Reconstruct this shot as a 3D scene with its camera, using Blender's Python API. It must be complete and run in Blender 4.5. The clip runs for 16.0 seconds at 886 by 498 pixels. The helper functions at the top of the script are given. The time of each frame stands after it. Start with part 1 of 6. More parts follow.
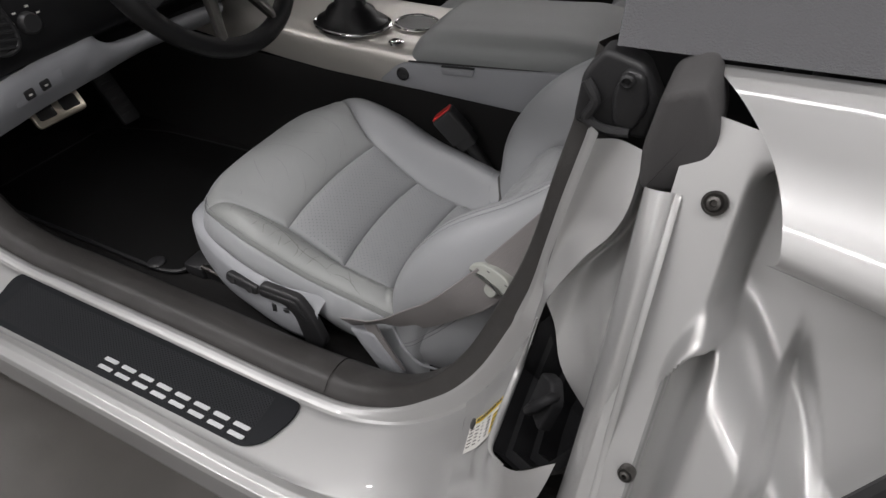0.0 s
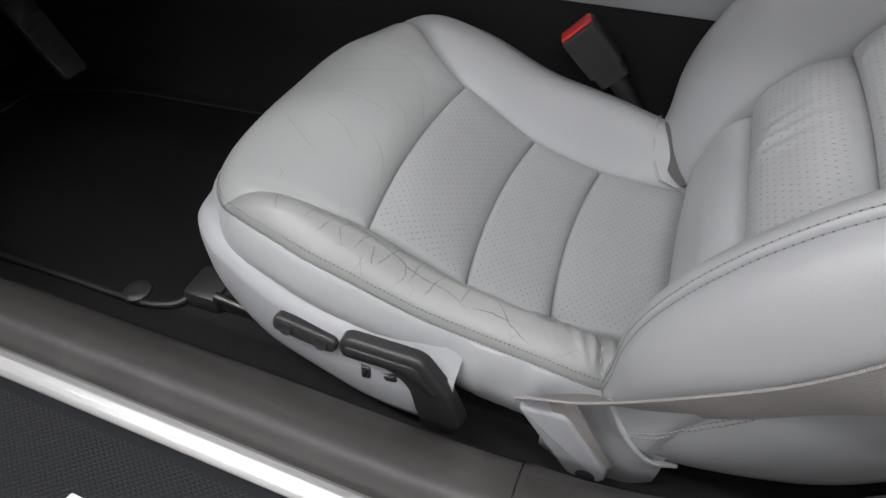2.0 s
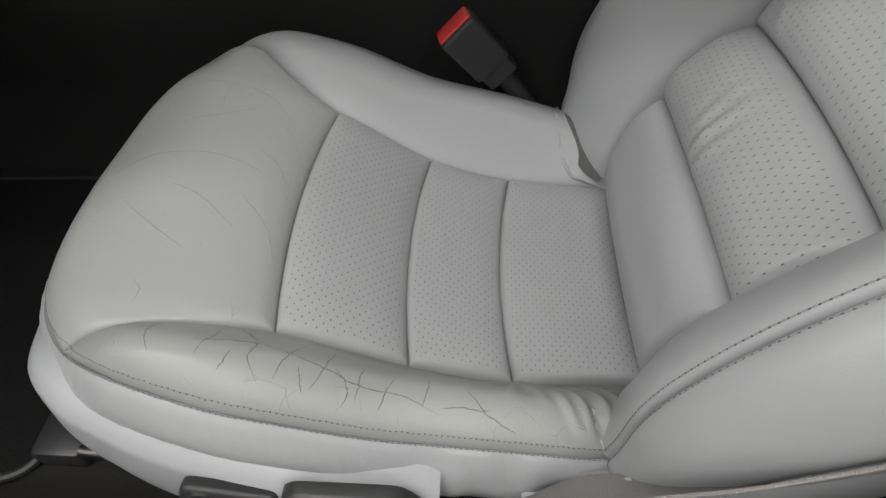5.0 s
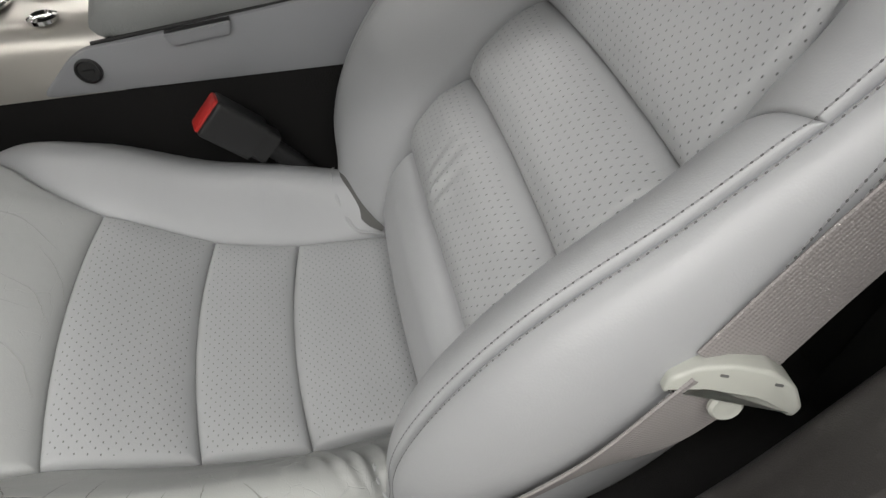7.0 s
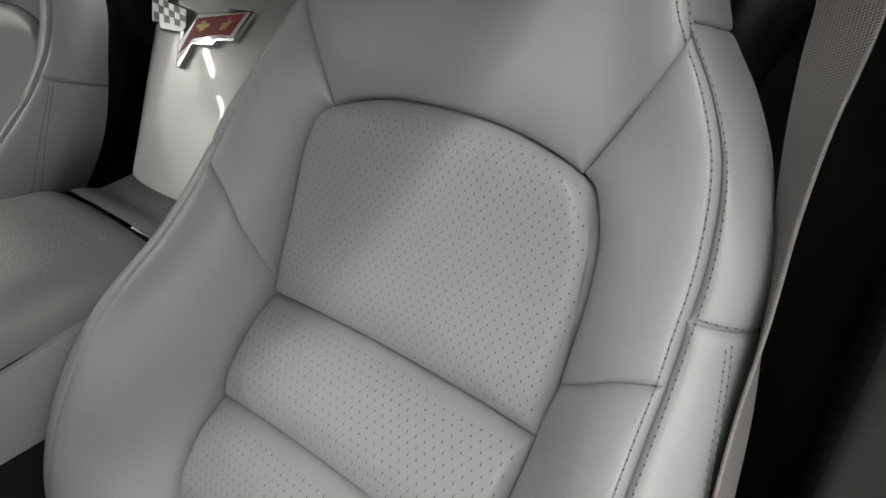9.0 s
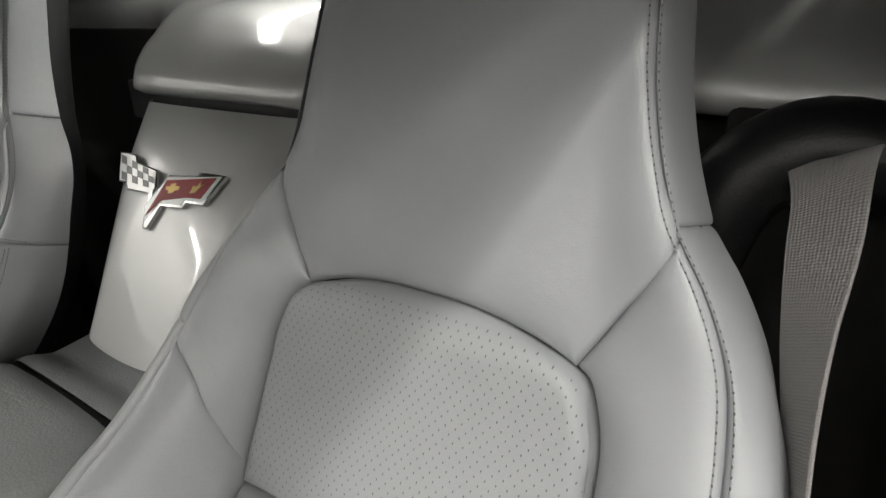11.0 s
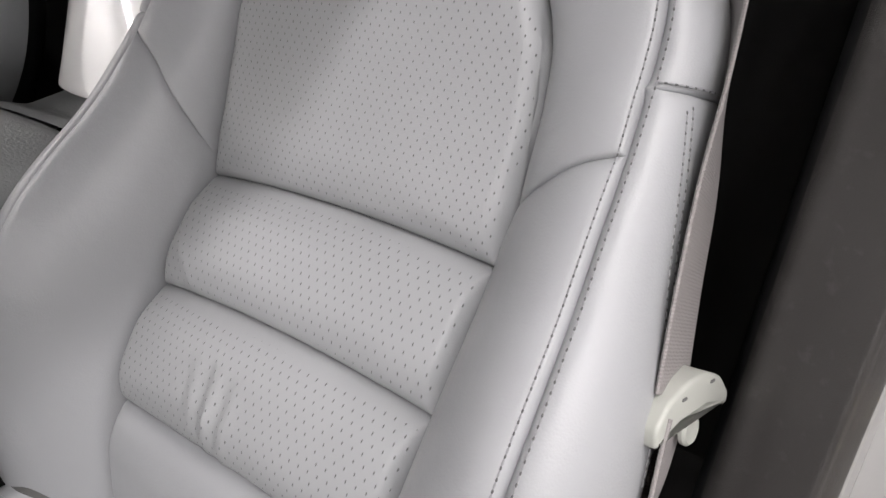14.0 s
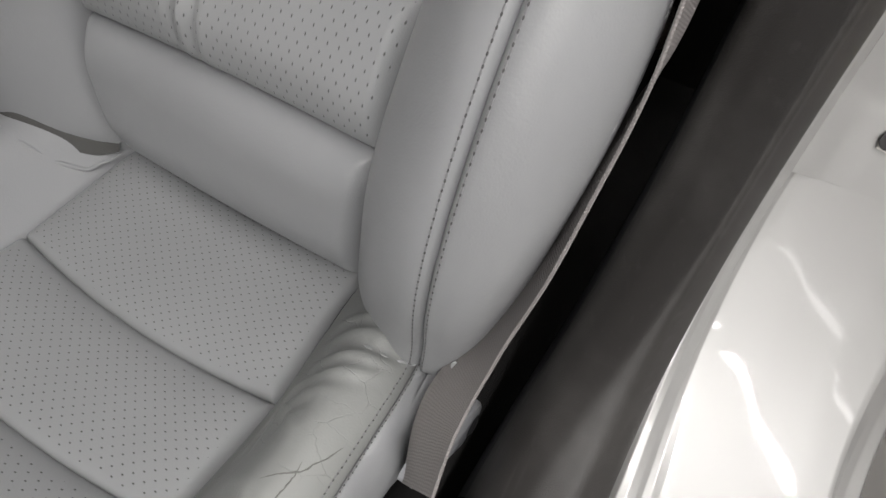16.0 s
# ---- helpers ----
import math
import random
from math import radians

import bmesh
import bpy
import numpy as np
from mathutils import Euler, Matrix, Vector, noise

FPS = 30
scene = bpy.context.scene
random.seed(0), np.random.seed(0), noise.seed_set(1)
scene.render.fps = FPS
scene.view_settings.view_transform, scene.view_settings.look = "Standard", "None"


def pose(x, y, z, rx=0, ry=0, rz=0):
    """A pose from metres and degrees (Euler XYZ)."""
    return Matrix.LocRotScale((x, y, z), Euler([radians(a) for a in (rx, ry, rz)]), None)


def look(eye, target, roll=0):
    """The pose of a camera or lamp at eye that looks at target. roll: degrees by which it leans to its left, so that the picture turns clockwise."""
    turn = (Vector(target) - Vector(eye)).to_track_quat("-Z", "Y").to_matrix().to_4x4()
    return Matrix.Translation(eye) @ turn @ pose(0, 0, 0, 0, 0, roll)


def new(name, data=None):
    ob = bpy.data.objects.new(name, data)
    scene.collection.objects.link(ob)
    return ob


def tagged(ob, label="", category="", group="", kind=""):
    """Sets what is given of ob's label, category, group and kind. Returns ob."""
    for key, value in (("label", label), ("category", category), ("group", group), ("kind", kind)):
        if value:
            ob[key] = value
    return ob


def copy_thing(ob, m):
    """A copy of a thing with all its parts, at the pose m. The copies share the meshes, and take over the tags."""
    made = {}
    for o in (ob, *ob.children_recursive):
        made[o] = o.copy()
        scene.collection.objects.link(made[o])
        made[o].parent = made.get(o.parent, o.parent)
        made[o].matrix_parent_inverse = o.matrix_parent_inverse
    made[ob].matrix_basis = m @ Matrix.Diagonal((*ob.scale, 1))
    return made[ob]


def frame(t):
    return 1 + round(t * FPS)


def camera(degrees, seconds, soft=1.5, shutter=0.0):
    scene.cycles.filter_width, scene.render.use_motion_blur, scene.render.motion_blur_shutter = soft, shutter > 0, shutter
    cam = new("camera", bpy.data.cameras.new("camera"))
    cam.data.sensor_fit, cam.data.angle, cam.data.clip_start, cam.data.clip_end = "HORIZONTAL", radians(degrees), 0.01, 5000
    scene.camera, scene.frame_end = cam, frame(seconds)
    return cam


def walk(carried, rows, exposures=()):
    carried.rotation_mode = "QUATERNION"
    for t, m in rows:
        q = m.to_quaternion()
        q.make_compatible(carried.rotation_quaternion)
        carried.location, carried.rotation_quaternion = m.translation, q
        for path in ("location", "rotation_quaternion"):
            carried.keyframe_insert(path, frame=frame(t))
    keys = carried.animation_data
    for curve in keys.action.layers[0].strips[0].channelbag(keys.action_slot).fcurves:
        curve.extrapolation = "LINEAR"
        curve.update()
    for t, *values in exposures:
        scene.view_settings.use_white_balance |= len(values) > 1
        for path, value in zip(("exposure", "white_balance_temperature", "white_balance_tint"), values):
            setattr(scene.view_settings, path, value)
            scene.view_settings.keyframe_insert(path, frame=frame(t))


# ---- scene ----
cam = camera(74.4, 16.0)
PATH = [
    (0, (0.392, -0.684, 1.104), (-0.294, 0.622, -0.247), -1.8),
    (0.5, (0.265, -0.725, 1.095), (-0.4, 0.587, -0.26), -2.1),
    (0.7, (0.228, -0.716, 1.089), (-0.435, 0.59, -0.273), -2.2),
    (1, (0.166, -0.668, 1.044), (-0.487, 0.649, -0.312), -1.9),
    (1.5, (0.093, -0.555, 0.965), (-0.53, 0.736, -0.43), -2.0),
    (2, (0.045, -0.491, 0.868), (-0.511, 0.788, -0.566), -2.6),
    (2.5, (0.008, -0.462, 0.824), (-0.371, 0.847, -0.64), -2.8),
    (3, (-0.027, -0.44, 0.819), (-0.282, 0.882, -0.66), -2.6),
    (5.5, (-0.04, -0.375, 0.852), (-0.113, 0.943, -0.651), -1.3),
    (6, (-0.001, -0.381, 0.855), (-0.034, 0.935, -0.651), -1.3),
    (6.5, (0.041, -0.387, 0.868), (0.074, 0.935, -0.632), -1.0),
    (7, (0.073, -0.374, 0.895), (0.344, 0.963, -0.567), -1.3),
    (7.5, (0.067, -0.334, 0.904), (0.859, 0.854, -0.497), 1.3),
    (7.6, (0.073, -0.324, 0.91), (0.886, 0.844, -0.495), 0.3),
    (8, (0.058, -0.301, 0.926), (1.085, 0.786, -0.402), -0.2),
    (8.5, (0.033, -0.279, 0.939), (1.234, 0.792, -0.248), -0.4),
    (9, (0.033, -0.251, 0.968), (1.372, 0.797, -0.087), -0.6),
    (9.5, (0.05, -0.238, 0.998), (1.484, 0.829, 0.102), -1.2),
    (10, (0.054, -0.215, 1.015), (1.575, 0.853, 0.277), -0.5),
    (12.5, (0.068, -0.22, 0.977), (1.618, 0.769, 0.192), -1.4),
    (13, (0.043, -0.24, 0.941), (1.565, 0.77, 0.127), -0.8),
    (13.5, (0.025, -0.261, 0.901), (1.495, 0.733, -0.021), -1.2),
    (14, (0.004, -0.278, 0.861), (1.419, 0.663, -0.195), -0.8),
    (14.5, (-0.01, -0.299, 0.811), (1.308, 0.614, -0.385), -1.7),
    (15, (-0.033, -0.311, 0.785), (1.143, 0.503, -0.614), -1.6),
    (15.5, (-0.05, -0.315, 0.769), (0.942, 0.389, -0.819), -1.3),
    (16, (-0.032, -0.29, 0.788), (0.823, 0.258, -0.935), -1.3),
]
walk(cam, [(t, look(eye, target, roll)) for t, eye, target, roll in PATH], [(0.0, -0.75, 6450, 13), (0.5, -0.39, 6400, 13), (1.0, -0.17, 6300, 14), (1.5, -0.17, 6300, 13), (2.5, -0.22, 6450, 11), (5.5, -0.29, 6600, 9), (7.5, -0.15, 6650, 9), (9.0, -0.24, 6650, 7), (10.0, -0.02, 6750, 3), (12.5, 0.39, 6550, 15), (14.5, 0.03, 6550, 14), (16.0, -0.43, 6600, 11)])

from mathutils.bvhtree import BVHTree

# ---- world and lights ----
world = bpy.data.worlds.new("world")
scene.world = world
world.use_nodes = True
world.node_tree.nodes["Background"].inputs[0].default_value = (0.8, 0.85, 0.9, 1)
world.node_tree.nodes["Background"].inputs[1].default_value = 0.02
scene.view_settings.exposure = 0.0


def lamp(name, at, target, sx, sy, watts, colour=(1, 1, 1)):
    data = bpy.data.lights.new(name, "AREA")
    data.shape, data.size, data.size_y, data.energy, data.color = "RECTANGLE", sx, sy, watts, colour
    ob = new(name, data)
    ob.matrix_world = look(at, target)
    return ob


# ---- materials ----
def material(name, colour, rough=0.5, metal=0.0, scale=400.0, bump=0.05, vary=0.06, broad=6.0, coat=0.0, build=None, dist=0.001):
    m = bpy.data.materials.new(name)
    m.use_nodes = True
    nt = m.node_tree
    b = nt.nodes["Principled BSDF"]
    b.inputs["Roughness"].default_value, b.inputs["Metallic"].default_value = rough, metal
    b.inputs["Coat Weight"].default_value = coat
    b.inputs["Coat Roughness"].default_value = 0.07
    tc = nt.nodes.new("ShaderNodeTexCoord")
    fine, wide = nt.nodes.new("ShaderNodeTexNoise"), nt.nodes.new("ShaderNodeTexNoise")
    fine.inputs["Scale"].default_value, wide.inputs["Scale"].default_value = scale, broad
    fine.inputs["Detail"].default_value, wide.inputs["Detail"].default_value = 3, 5
    for n in (fine, wide):
        nt.links.new(tc.outputs["Object"], n.inputs["Vector"])
    mix = nt.nodes.new("ShaderNodeMix")
    mix.data_type = "RGBA"
    c = Vector(colour)
    mix.inputs[6].default_value = (*(c * (1 - vary)), 1)
    mix.inputs[7].default_value = (*(c * (1 + vary)), 1)
    nt.links.new(wide.outputs[0], mix.inputs[0])
    nt.links.new(mix.outputs[2], b.inputs["Base Color"])
    ramp = nt.nodes.new("ShaderNodeMapRange")
    ramp.inputs[3].default_value, ramp.inputs[4].default_value = rough * 0.82, min(1, rough * 1.18)
    nt.links.new(wide.outputs[0], ramp.inputs[0])
    nt.links.new(ramp.outputs[0], b.inputs["Roughness"])
    bp = nt.nodes.new("ShaderNodeBump")
    bp.inputs["Strength"].default_value, bp.inputs["Distance"].default_value = bump, dist
    nt.links.new(fine.outputs[0], bp.inputs["Height"])
    nt.links.new(bp.outputs[0], b.inputs["Normal"])
    if build:
        build(nt, b, mix, bp, tc)
    return m


def math_node(nt, op, a, b=None, c=None):
    n = nt.nodes.new("ShaderNodeMath")
    n.operation = op
    for i, v in enumerate((a, b, c)):
        if v is None:
            continue
        if isinstance(v, (int, float)):
            n.inputs[i].default_value = v
        else:
            nt.links.new(v, n.inputs[i])
    return n.outputs[0]


def leather_grain(nt, b, mix, bp, tc):
    """Pebbled grain: small cells on top of the fine noise."""
    v = nt.nodes.new("ShaderNodeTexVoronoi")
    v.inputs["Scale"].default_value = 700
    nt.links.new(tc.outputs["Object"], v.inputs["Vector"])
    b2 = nt.nodes.new("ShaderNodeBump")
    b2.inputs["Strength"].default_value, b2.inputs["Distance"].default_value = 0.08, 0.0006
    nt.links.new(v.outputs["Distance"], b2.inputs["Height"])
    nt.links.new(bp.outputs[0], b2.inputs["Normal"])
    soft = nt.nodes.new("ShaderNodeTexNoise")
    soft.inputs["Scale"].default_value, soft.inputs["Detail"].default_value = 34, 4
    nt.links.new(tc.outputs["Object"], soft.inputs["Vector"])
    b4 = nt.nodes.new("ShaderNodeBump")
    b4.inputs["Strength"].default_value, b4.inputs["Distance"].default_value = 0.22, 0.004
    nt.links.new(soft.outputs[0], b4.inputs["Height"])
    nt.links.new(b2.outputs[0], b4.inputs["Normal"])
    nt.links.new(b4.outputs[0], b.inputs["Normal"])
    return b4


def perforated(nt, b, mix, bp, tc):
    """Staggered punched holes, laid out in metres by the panel's own map."""
    b2 = leather_grain(nt, b, mix, bp, tc)
    uv = nt.nodes.new("ShaderNodeUVMap")
    sep = nt.nodes.new("ShaderNodeSeparateXYZ")
    nt.links.new(uv.outputs[0], sep.inputs[0])
    pitch_a, pitch_b = 0.0076, 0.0092
    best = None
    for shift in (0.0, 0.5):
        da = math_node(nt, "SUBTRACT", math_node(nt, "FRACT", math_node(nt, "ADD", math_node(nt, "DIVIDE", sep.outputs[0], pitch_a), shift)), 0.5)
        db = math_node(nt, "SUBTRACT", math_node(nt, "FRACT", math_node(nt, "ADD", math_node(nt, "DIVIDE", sep.outputs[1], pitch_b), shift)), 0.5)
        da, db = math_node(nt, "MULTIPLY", da, pitch_a), math_node(nt, "MULTIPLY", db, pitch_b * 0.50)
        d = math_node(nt, "SQRT", math_node(nt, "ADD", math_node(nt, "MULTIPLY", da, da), math_node(nt, "MULTIPLY", db, db)))
        best = d if best is None else math_node(nt, "MINIMUM", best, d)
    mr = nt.nodes.new("ShaderNodeMapRange")
    mr.inputs[1].default_value, mr.inputs[2].default_value = 0.00022, 0.00056
    at = nt.nodes.new("ShaderNodeAttribute")
    at.attribute_name = "seam"
    away = nt.nodes.new("ShaderNodeMapRange")
    away.inputs[1].default_value, away.inputs[2].default_value = 0.0055, 0.0075
    away.inputs[3].default_value, away.inputs[4].default_value = 0.002, 0.0
    nt.links.new(at.outputs["Fac"], away.inputs[0])
    nt.links.new(math_node(nt, "ADD", best, away.outputs[0]), mr.inputs[0])
    dark = nt.nodes.new("ShaderNodeMix")
    dark.data_type = "RGBA"
    dark.inputs[6].default_value = (0.085, 0.085, 0.085, 1)
    nt.links.new(mr.outputs[0], dark.inputs[0])
    nt.links.new(mix.outputs[2], dark.inputs[7])
    nt.links.new(dark.outputs[2], b.inputs["Base Color"])
    b3 = nt.nodes.new("ShaderNodeBump")
    b3.inputs["Strength"].default_value, b3.inputs["Distance"].default_value = 0.5, 0.0008
    nt.links.new(mr.outputs[0], b3.inputs["Height"])
    nt.links.new(b2.outputs[0], b3.inputs["Normal"])
    nt.links.new(b3.outputs[0], b.inputs["Normal"])


def creased(size, thin, low, high, shade, height, stretch=(1, 1, 1)):
    """Worn leather: sparse branching cracks, each a slightly darker sunken line."""
    def build(nt, b, mix, bp, tc):
        b2 = leather_grain(nt, b, mix, bp, tc)
        warp = nt.nodes.new("ShaderNodeTexNoise")
        warp.inputs["Scale"].default_value = size * 0.7
        warp.inputs["Detail"].default_value = 4
        nt.links.new(tc.outputs["Object"], warp.inputs["Vector"])
        add = nt.nodes.new("ShaderNodeMix")
        add.data_type = "VECTOR"
        add.inputs[0].default_value = 0.9 / size
        nt.links.new(tc.outputs["Object"], add.inputs[4])
        nt.links.new(warp.outputs["Color"], add.inputs[5])
        v = nt.nodes.new("ShaderNodeTexVoronoi")
        v.feature = "DISTANCE_TO_EDGE"
        v.inputs["Scale"].default_value = size
        along = nt.nodes.new("ShaderNodeMapping")
        along.inputs["Scale"].default_value = stretch
        nt.links.new(add.outputs[1], along.inputs["Vector"])
        nt.links.new(along.outputs[0], v.inputs["Vector"])
        line = nt.nodes.new("ShaderNodeMapRange")
        line.inputs[1].default_value, line.inputs[2].default_value = 0.0, thin
        line.inputs[3].default_value, line.inputs[4].default_value = 1.0, 0.0
        nt.links.new(v.outputs["Distance"], line.inputs[0])
        mask = nt.nodes.new("ShaderNodeTexNoise")
        mask.inputs["Scale"].default_value = size * 0.8
        nt.links.new(tc.outputs["Object"], mask.inputs["Vector"])
        mm = nt.nodes.new("ShaderNodeMapRange")
        mm.inputs[1].default_value, mm.inputs[2].default_value = low, high
        nt.links.new(mask.outputs[0], mm.inputs[0])
        amount = math_node(nt, "MULTIPLY", line.outputs[0], mm.outputs[0])
        dark = nt.nodes.new("ShaderNodeMix")
        dark.data_type = "RGBA"
        dark.inputs[7].default_value = (0.17, 0.17, 0.16, 1)
        nt.links.new(math_node(nt, "MULTIPLY", amount, shade), dark.inputs[0])
        nt.links.new(mix.outputs[2], dark.inputs[6])
        nt.links.new(dark.outputs[2], b.inputs["Base Color"])
        b3 = nt.nodes.new("ShaderNodeBump")
        b3.invert = True
        b3.inputs["Strength"].default_value, b3.inputs["Distance"].default_value = 0.6, height
        nt.links.new(amount, b3.inputs["Height"])
        nt.links.new(b2.outputs[0], b3.inputs["Normal"])
        nt.links.new(b3.outputs[0], b.inputs["Normal"])
    return build


def flakes(nt, b, mix, bp, tc):
    """Metallic paint under clear lacquer: the flake sparkle is in the base's normal alone."""
    bp.inputs["Strength"].default_value = 0.02


def woven(nt, b, mix, bp, tc):
    """Fine twill: slanted floats in narrow columns along the webbing."""
    uv = nt.nodes.new("ShaderNodeUVMap")
    sep = nt.nodes.new("ShaderNodeSeparateXYZ")
    nt.links.new(uv.outputs[0], sep.inputs[0])
    col = math_node(nt, "SINE", math_node(nt, "MULTIPLY", sep.outputs[0], 2600))
    zig = math_node(nt, "MULTIPLY", math_node(nt, "ABSOLUTE", math_node(nt, "SINE", math_node(nt, "MULTIPLY", sep.outputs[0], 330))), 1.2)
    row = math_node(nt, "SINE", math_node(nt, "ADD", math_node(nt, "MULTIPLY", sep.outputs[1], 3600), zig))
    h = math_node(nt, "ADD", math_node(nt, "MULTIPLY", col, 1.0), math_node(nt, "MULTIPLY", row, 0.7))
    b2 = nt.nodes.new("ShaderNodeBump")
    b2.inputs["Strength"].default_value, b2.inputs["Distance"].default_value = 0.34, 0.0005
    nt.links.new(h, b2.inputs["Height"])
    nt.links.new(bp.outputs[0], b2.inputs["Normal"])
    nt.links.new(b2.outputs[0], b.inputs["Normal"])


def scuffed(nt, b, mix, bp, tc):
    """Rubbed plastic: pale dusty scuffs in drifting patches and a few fine scratches."""
    patch = nt.nodes.new("ShaderNodeTexNoise")
    patch.inputs["Scale"].default_value, patch.inputs["Detail"].default_value, patch.inputs["Roughness"].default_value = 9, 5, 0.6
    streak = nt.nodes.new("ShaderNodeTexNoise")
    streak.inputs["Scale"].default_value, streak.inputs["Detail"].default_value = 30, 5
    lie = nt.nodes.new("ShaderNodeMapping")
    lie.inputs["Scale"].default_value = (0.3, 4.0, 4.0)
    nt.links.new(tc.outputs["Object"], patch.inputs["Vector"])
    nt.links.new(tc.outputs["Object"], lie.inputs["Vector"])
    nt.links.new(lie.outputs[0], streak.inputs["Vector"])
    amount = nt.nodes.new("ShaderNodeMapRange")
    amount.inputs[1].default_value, amount.inputs[2].default_value = 0.52, 0.74
    nt.links.new(patch.outputs[0], amount.inputs[0])
    thin = nt.nodes.new("ShaderNodeMapRange")
    thin.inputs[1].default_value, thin.inputs[2].default_value = 0.60, 0.72
    nt.links.new(streak.outputs[0], thin.inputs[0])
    total = math_node(nt, "MULTIPLY", math_node(nt, "MAXIMUM", amount.outputs[0], math_node(nt, "MULTIPLY", thin.outputs[0], 0.5)), 0.22)
    dust = nt.nodes.new("ShaderNodeMix")
    dust.data_type = "RGBA"
    dust.inputs[7].default_value = (0.17, 0.165, 0.16, 1)
    nt.links.new(total, dust.inputs[0])
    nt.links.new(mix.outputs[2], dust.inputs[6])
    nt.links.new(dust.outputs[2], b.inputs["Base Color"])


def ribbed(nt, b, mix, bp, tc):
    """Small diamond tread on the scuff plate."""
    uv = nt.nodes.new("ShaderNodeUVMap")
    sep = nt.nodes.new("ShaderNodeSeparateXYZ")
    nt.links.new(uv.outputs[0], sep.inputs[0])
    across, along = math_node(nt, "MULTIPLY", sep.outputs[0], 480), math_node(nt, "MULTIPLY", sep.outputs[1], 640)
    p = math_node(nt, "ABSOLUTE", math_node(nt, "SINE", math_node(nt, "ADD", across, along)))
    q = math_node(nt, "ABSOLUTE", math_node(nt, "SINE", math_node(nt, "SUBTRACT", across, along)))
    h = math_node(nt, "MINIMUM", p, q)
    b2 = nt.nodes.new("ShaderNodeBump")
    b2.inputs["Strength"].default_value, b2.inputs["Distance"].default_value = 0.55, 0.0010
    nt.links.new(h, b2.inputs["Height"])
    nt.links.new(bp.outputs[0], b2.inputs["Normal"])
    nt.links.new(b2.outputs[0], b.inputs["Normal"])


GREY = (0.335, 0.343, 0.352)
LEATHER = material("grey_leather", GREY, 0.38, bump=0.10, scale=900, build=leather_grain)
PERF = material("perforated_leather", (0.318, 0.326, 0.331), 0.46, bump=0.10, scale=900, build=perforated)
WORN = material("worn_leather", (0.272, 0.28, 0.272), 0.40, bump=0.10, scale=900, build=creased(48, 0.016, 0.46, 0.74, 0.10, 0.0008, (1.25, 0.55, 0.6)))
SOFTWORN = material("soft_leather", (0.308, 0.316, 0.313), 0.40, bump=0.10, scale=900, build=creased(40, 0.014, 0.48, 0.75, 0.08, 0.0006, (1.0, 0.55, 0.6)))
ARMREST = material("dark_grey_vinyl", (0.26, 0.268, 0.266), 0.48, bump=0.32, scale=420, dist=0.0022, vary=0.05)
CRACK = material("leather_crack", (0.145, 0.145, 0.138), 0.6, bump=0.05)
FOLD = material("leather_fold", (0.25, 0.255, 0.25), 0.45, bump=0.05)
STITCH = material("stitch_thread", (0.265, 0.27, 0.275), 0.6)
# Shade inside the needle slits, put in as a dark colour.
SLITSHADE = material("needle_slit_shade", (0.10, 0.10, 0.10), 0.8)
GAPSHADE = material("gap_shade", (0.085, 0.085, 0.082), 0.85, bump=0.3, scale=600)
PLASTIC = material("grey_plastic", (0.31, 0.317, 0.333), 0.45, bump=0.12, scale=1200)
BLACK = material("black_plastic", (0.022, 0.022, 0.023), 0.42, bump=0.15, scale=1300)
SOFTBLACK = material("black_rubber", (0.016, 0.016, 0.017), 0.55, bump=0.1, scale=900)
TRIM = material("charcoal_sill_plastic", (0.036, 0.0336, 0.032), 0.42, bump=0.35, scale=1300, vary=0.14, build=scuffed)
CARPET = material("black_carpet", (0.029, 0.0282, 0.0282), 0.95, bump=0.9, scale=1500, dist=0.004, vary=0.2)
MATTING = material("mat_pile", (0.0115, 0.0115, 0.0115), 0.95, bump=1.0, scale=900, dist=0.004, vary=0.25, broad=10)
PAINT = material("silver_paint", (0.49, 0.49, 0.484), 0.45, metal=0.58, scale=3000, bump=0.02, vary=0.03, coat=1.0, build=flakes)
CONSOLE = material("satin_silver_trim", (0.55, 0.53, 0.49), 0.36, metal=0.6, scale=2000, bump=0.03, vary=0.04)
CHROME = material("chrome", (0.75, 0.75, 0.74), 0.12, metal=1.0, bump=0.0)
STEEL = material("brushed_steel", (0.45, 0.41, 0.34), 0.32, metal=1.0, scale=500, bump=0.06)
DARKSTEEL = material("dark_steel", (0.10, 0.095, 0.09), 0.4, metal=0.9, bump=0.1)
LEATHERBLACK = material("black_leather", (0.007, 0.007, 0.0075), 0.38, bump=0.22, scale=600, dist=0.0015)
RED = material("red_plastic", (0.62, 0.035, 0.03), 0.35, bump=0.05)
BELT = material("belt_webbing", (0.245, 0.229, 0.225), 0.75, bump=0.1, build=woven)
GUIDE = material("guide_plastic", (0.37, 0.378, 0.345), 0.35, bump=0.04)
DASHBLACK = material("dashboard_skin", (0.012, 0.012, 0.013), 0.55, bump=0.25, scale=1100)
PLATE = material("scuff_plate_rubber", (0.016, 0.017, 0.019), 0.62, bump=0.12, scale=1500)
PLATE_TREAD = material("scuff_plate_tread", (0.018, 0.019, 0.021), 0.55, bump=0.1, scale=1500, build=ribbed)
GLASS = material("window_glass", (0.85, 0.88, 0.86), 0.02, bump=0.0, vary=0.0)
GLASS.node_tree.nodes["Principled BSDF"].inputs["Transmission Weight"].default_value = 1.0
FOAM = material("grey_foam", (0.055, 0.053, 0.053), 0.8, bump=0.2, scale=700)
LETTER = material("pale_inlay", (0.62, 0.63, 0.64), 0.35, metal=0.3, bump=0.02)
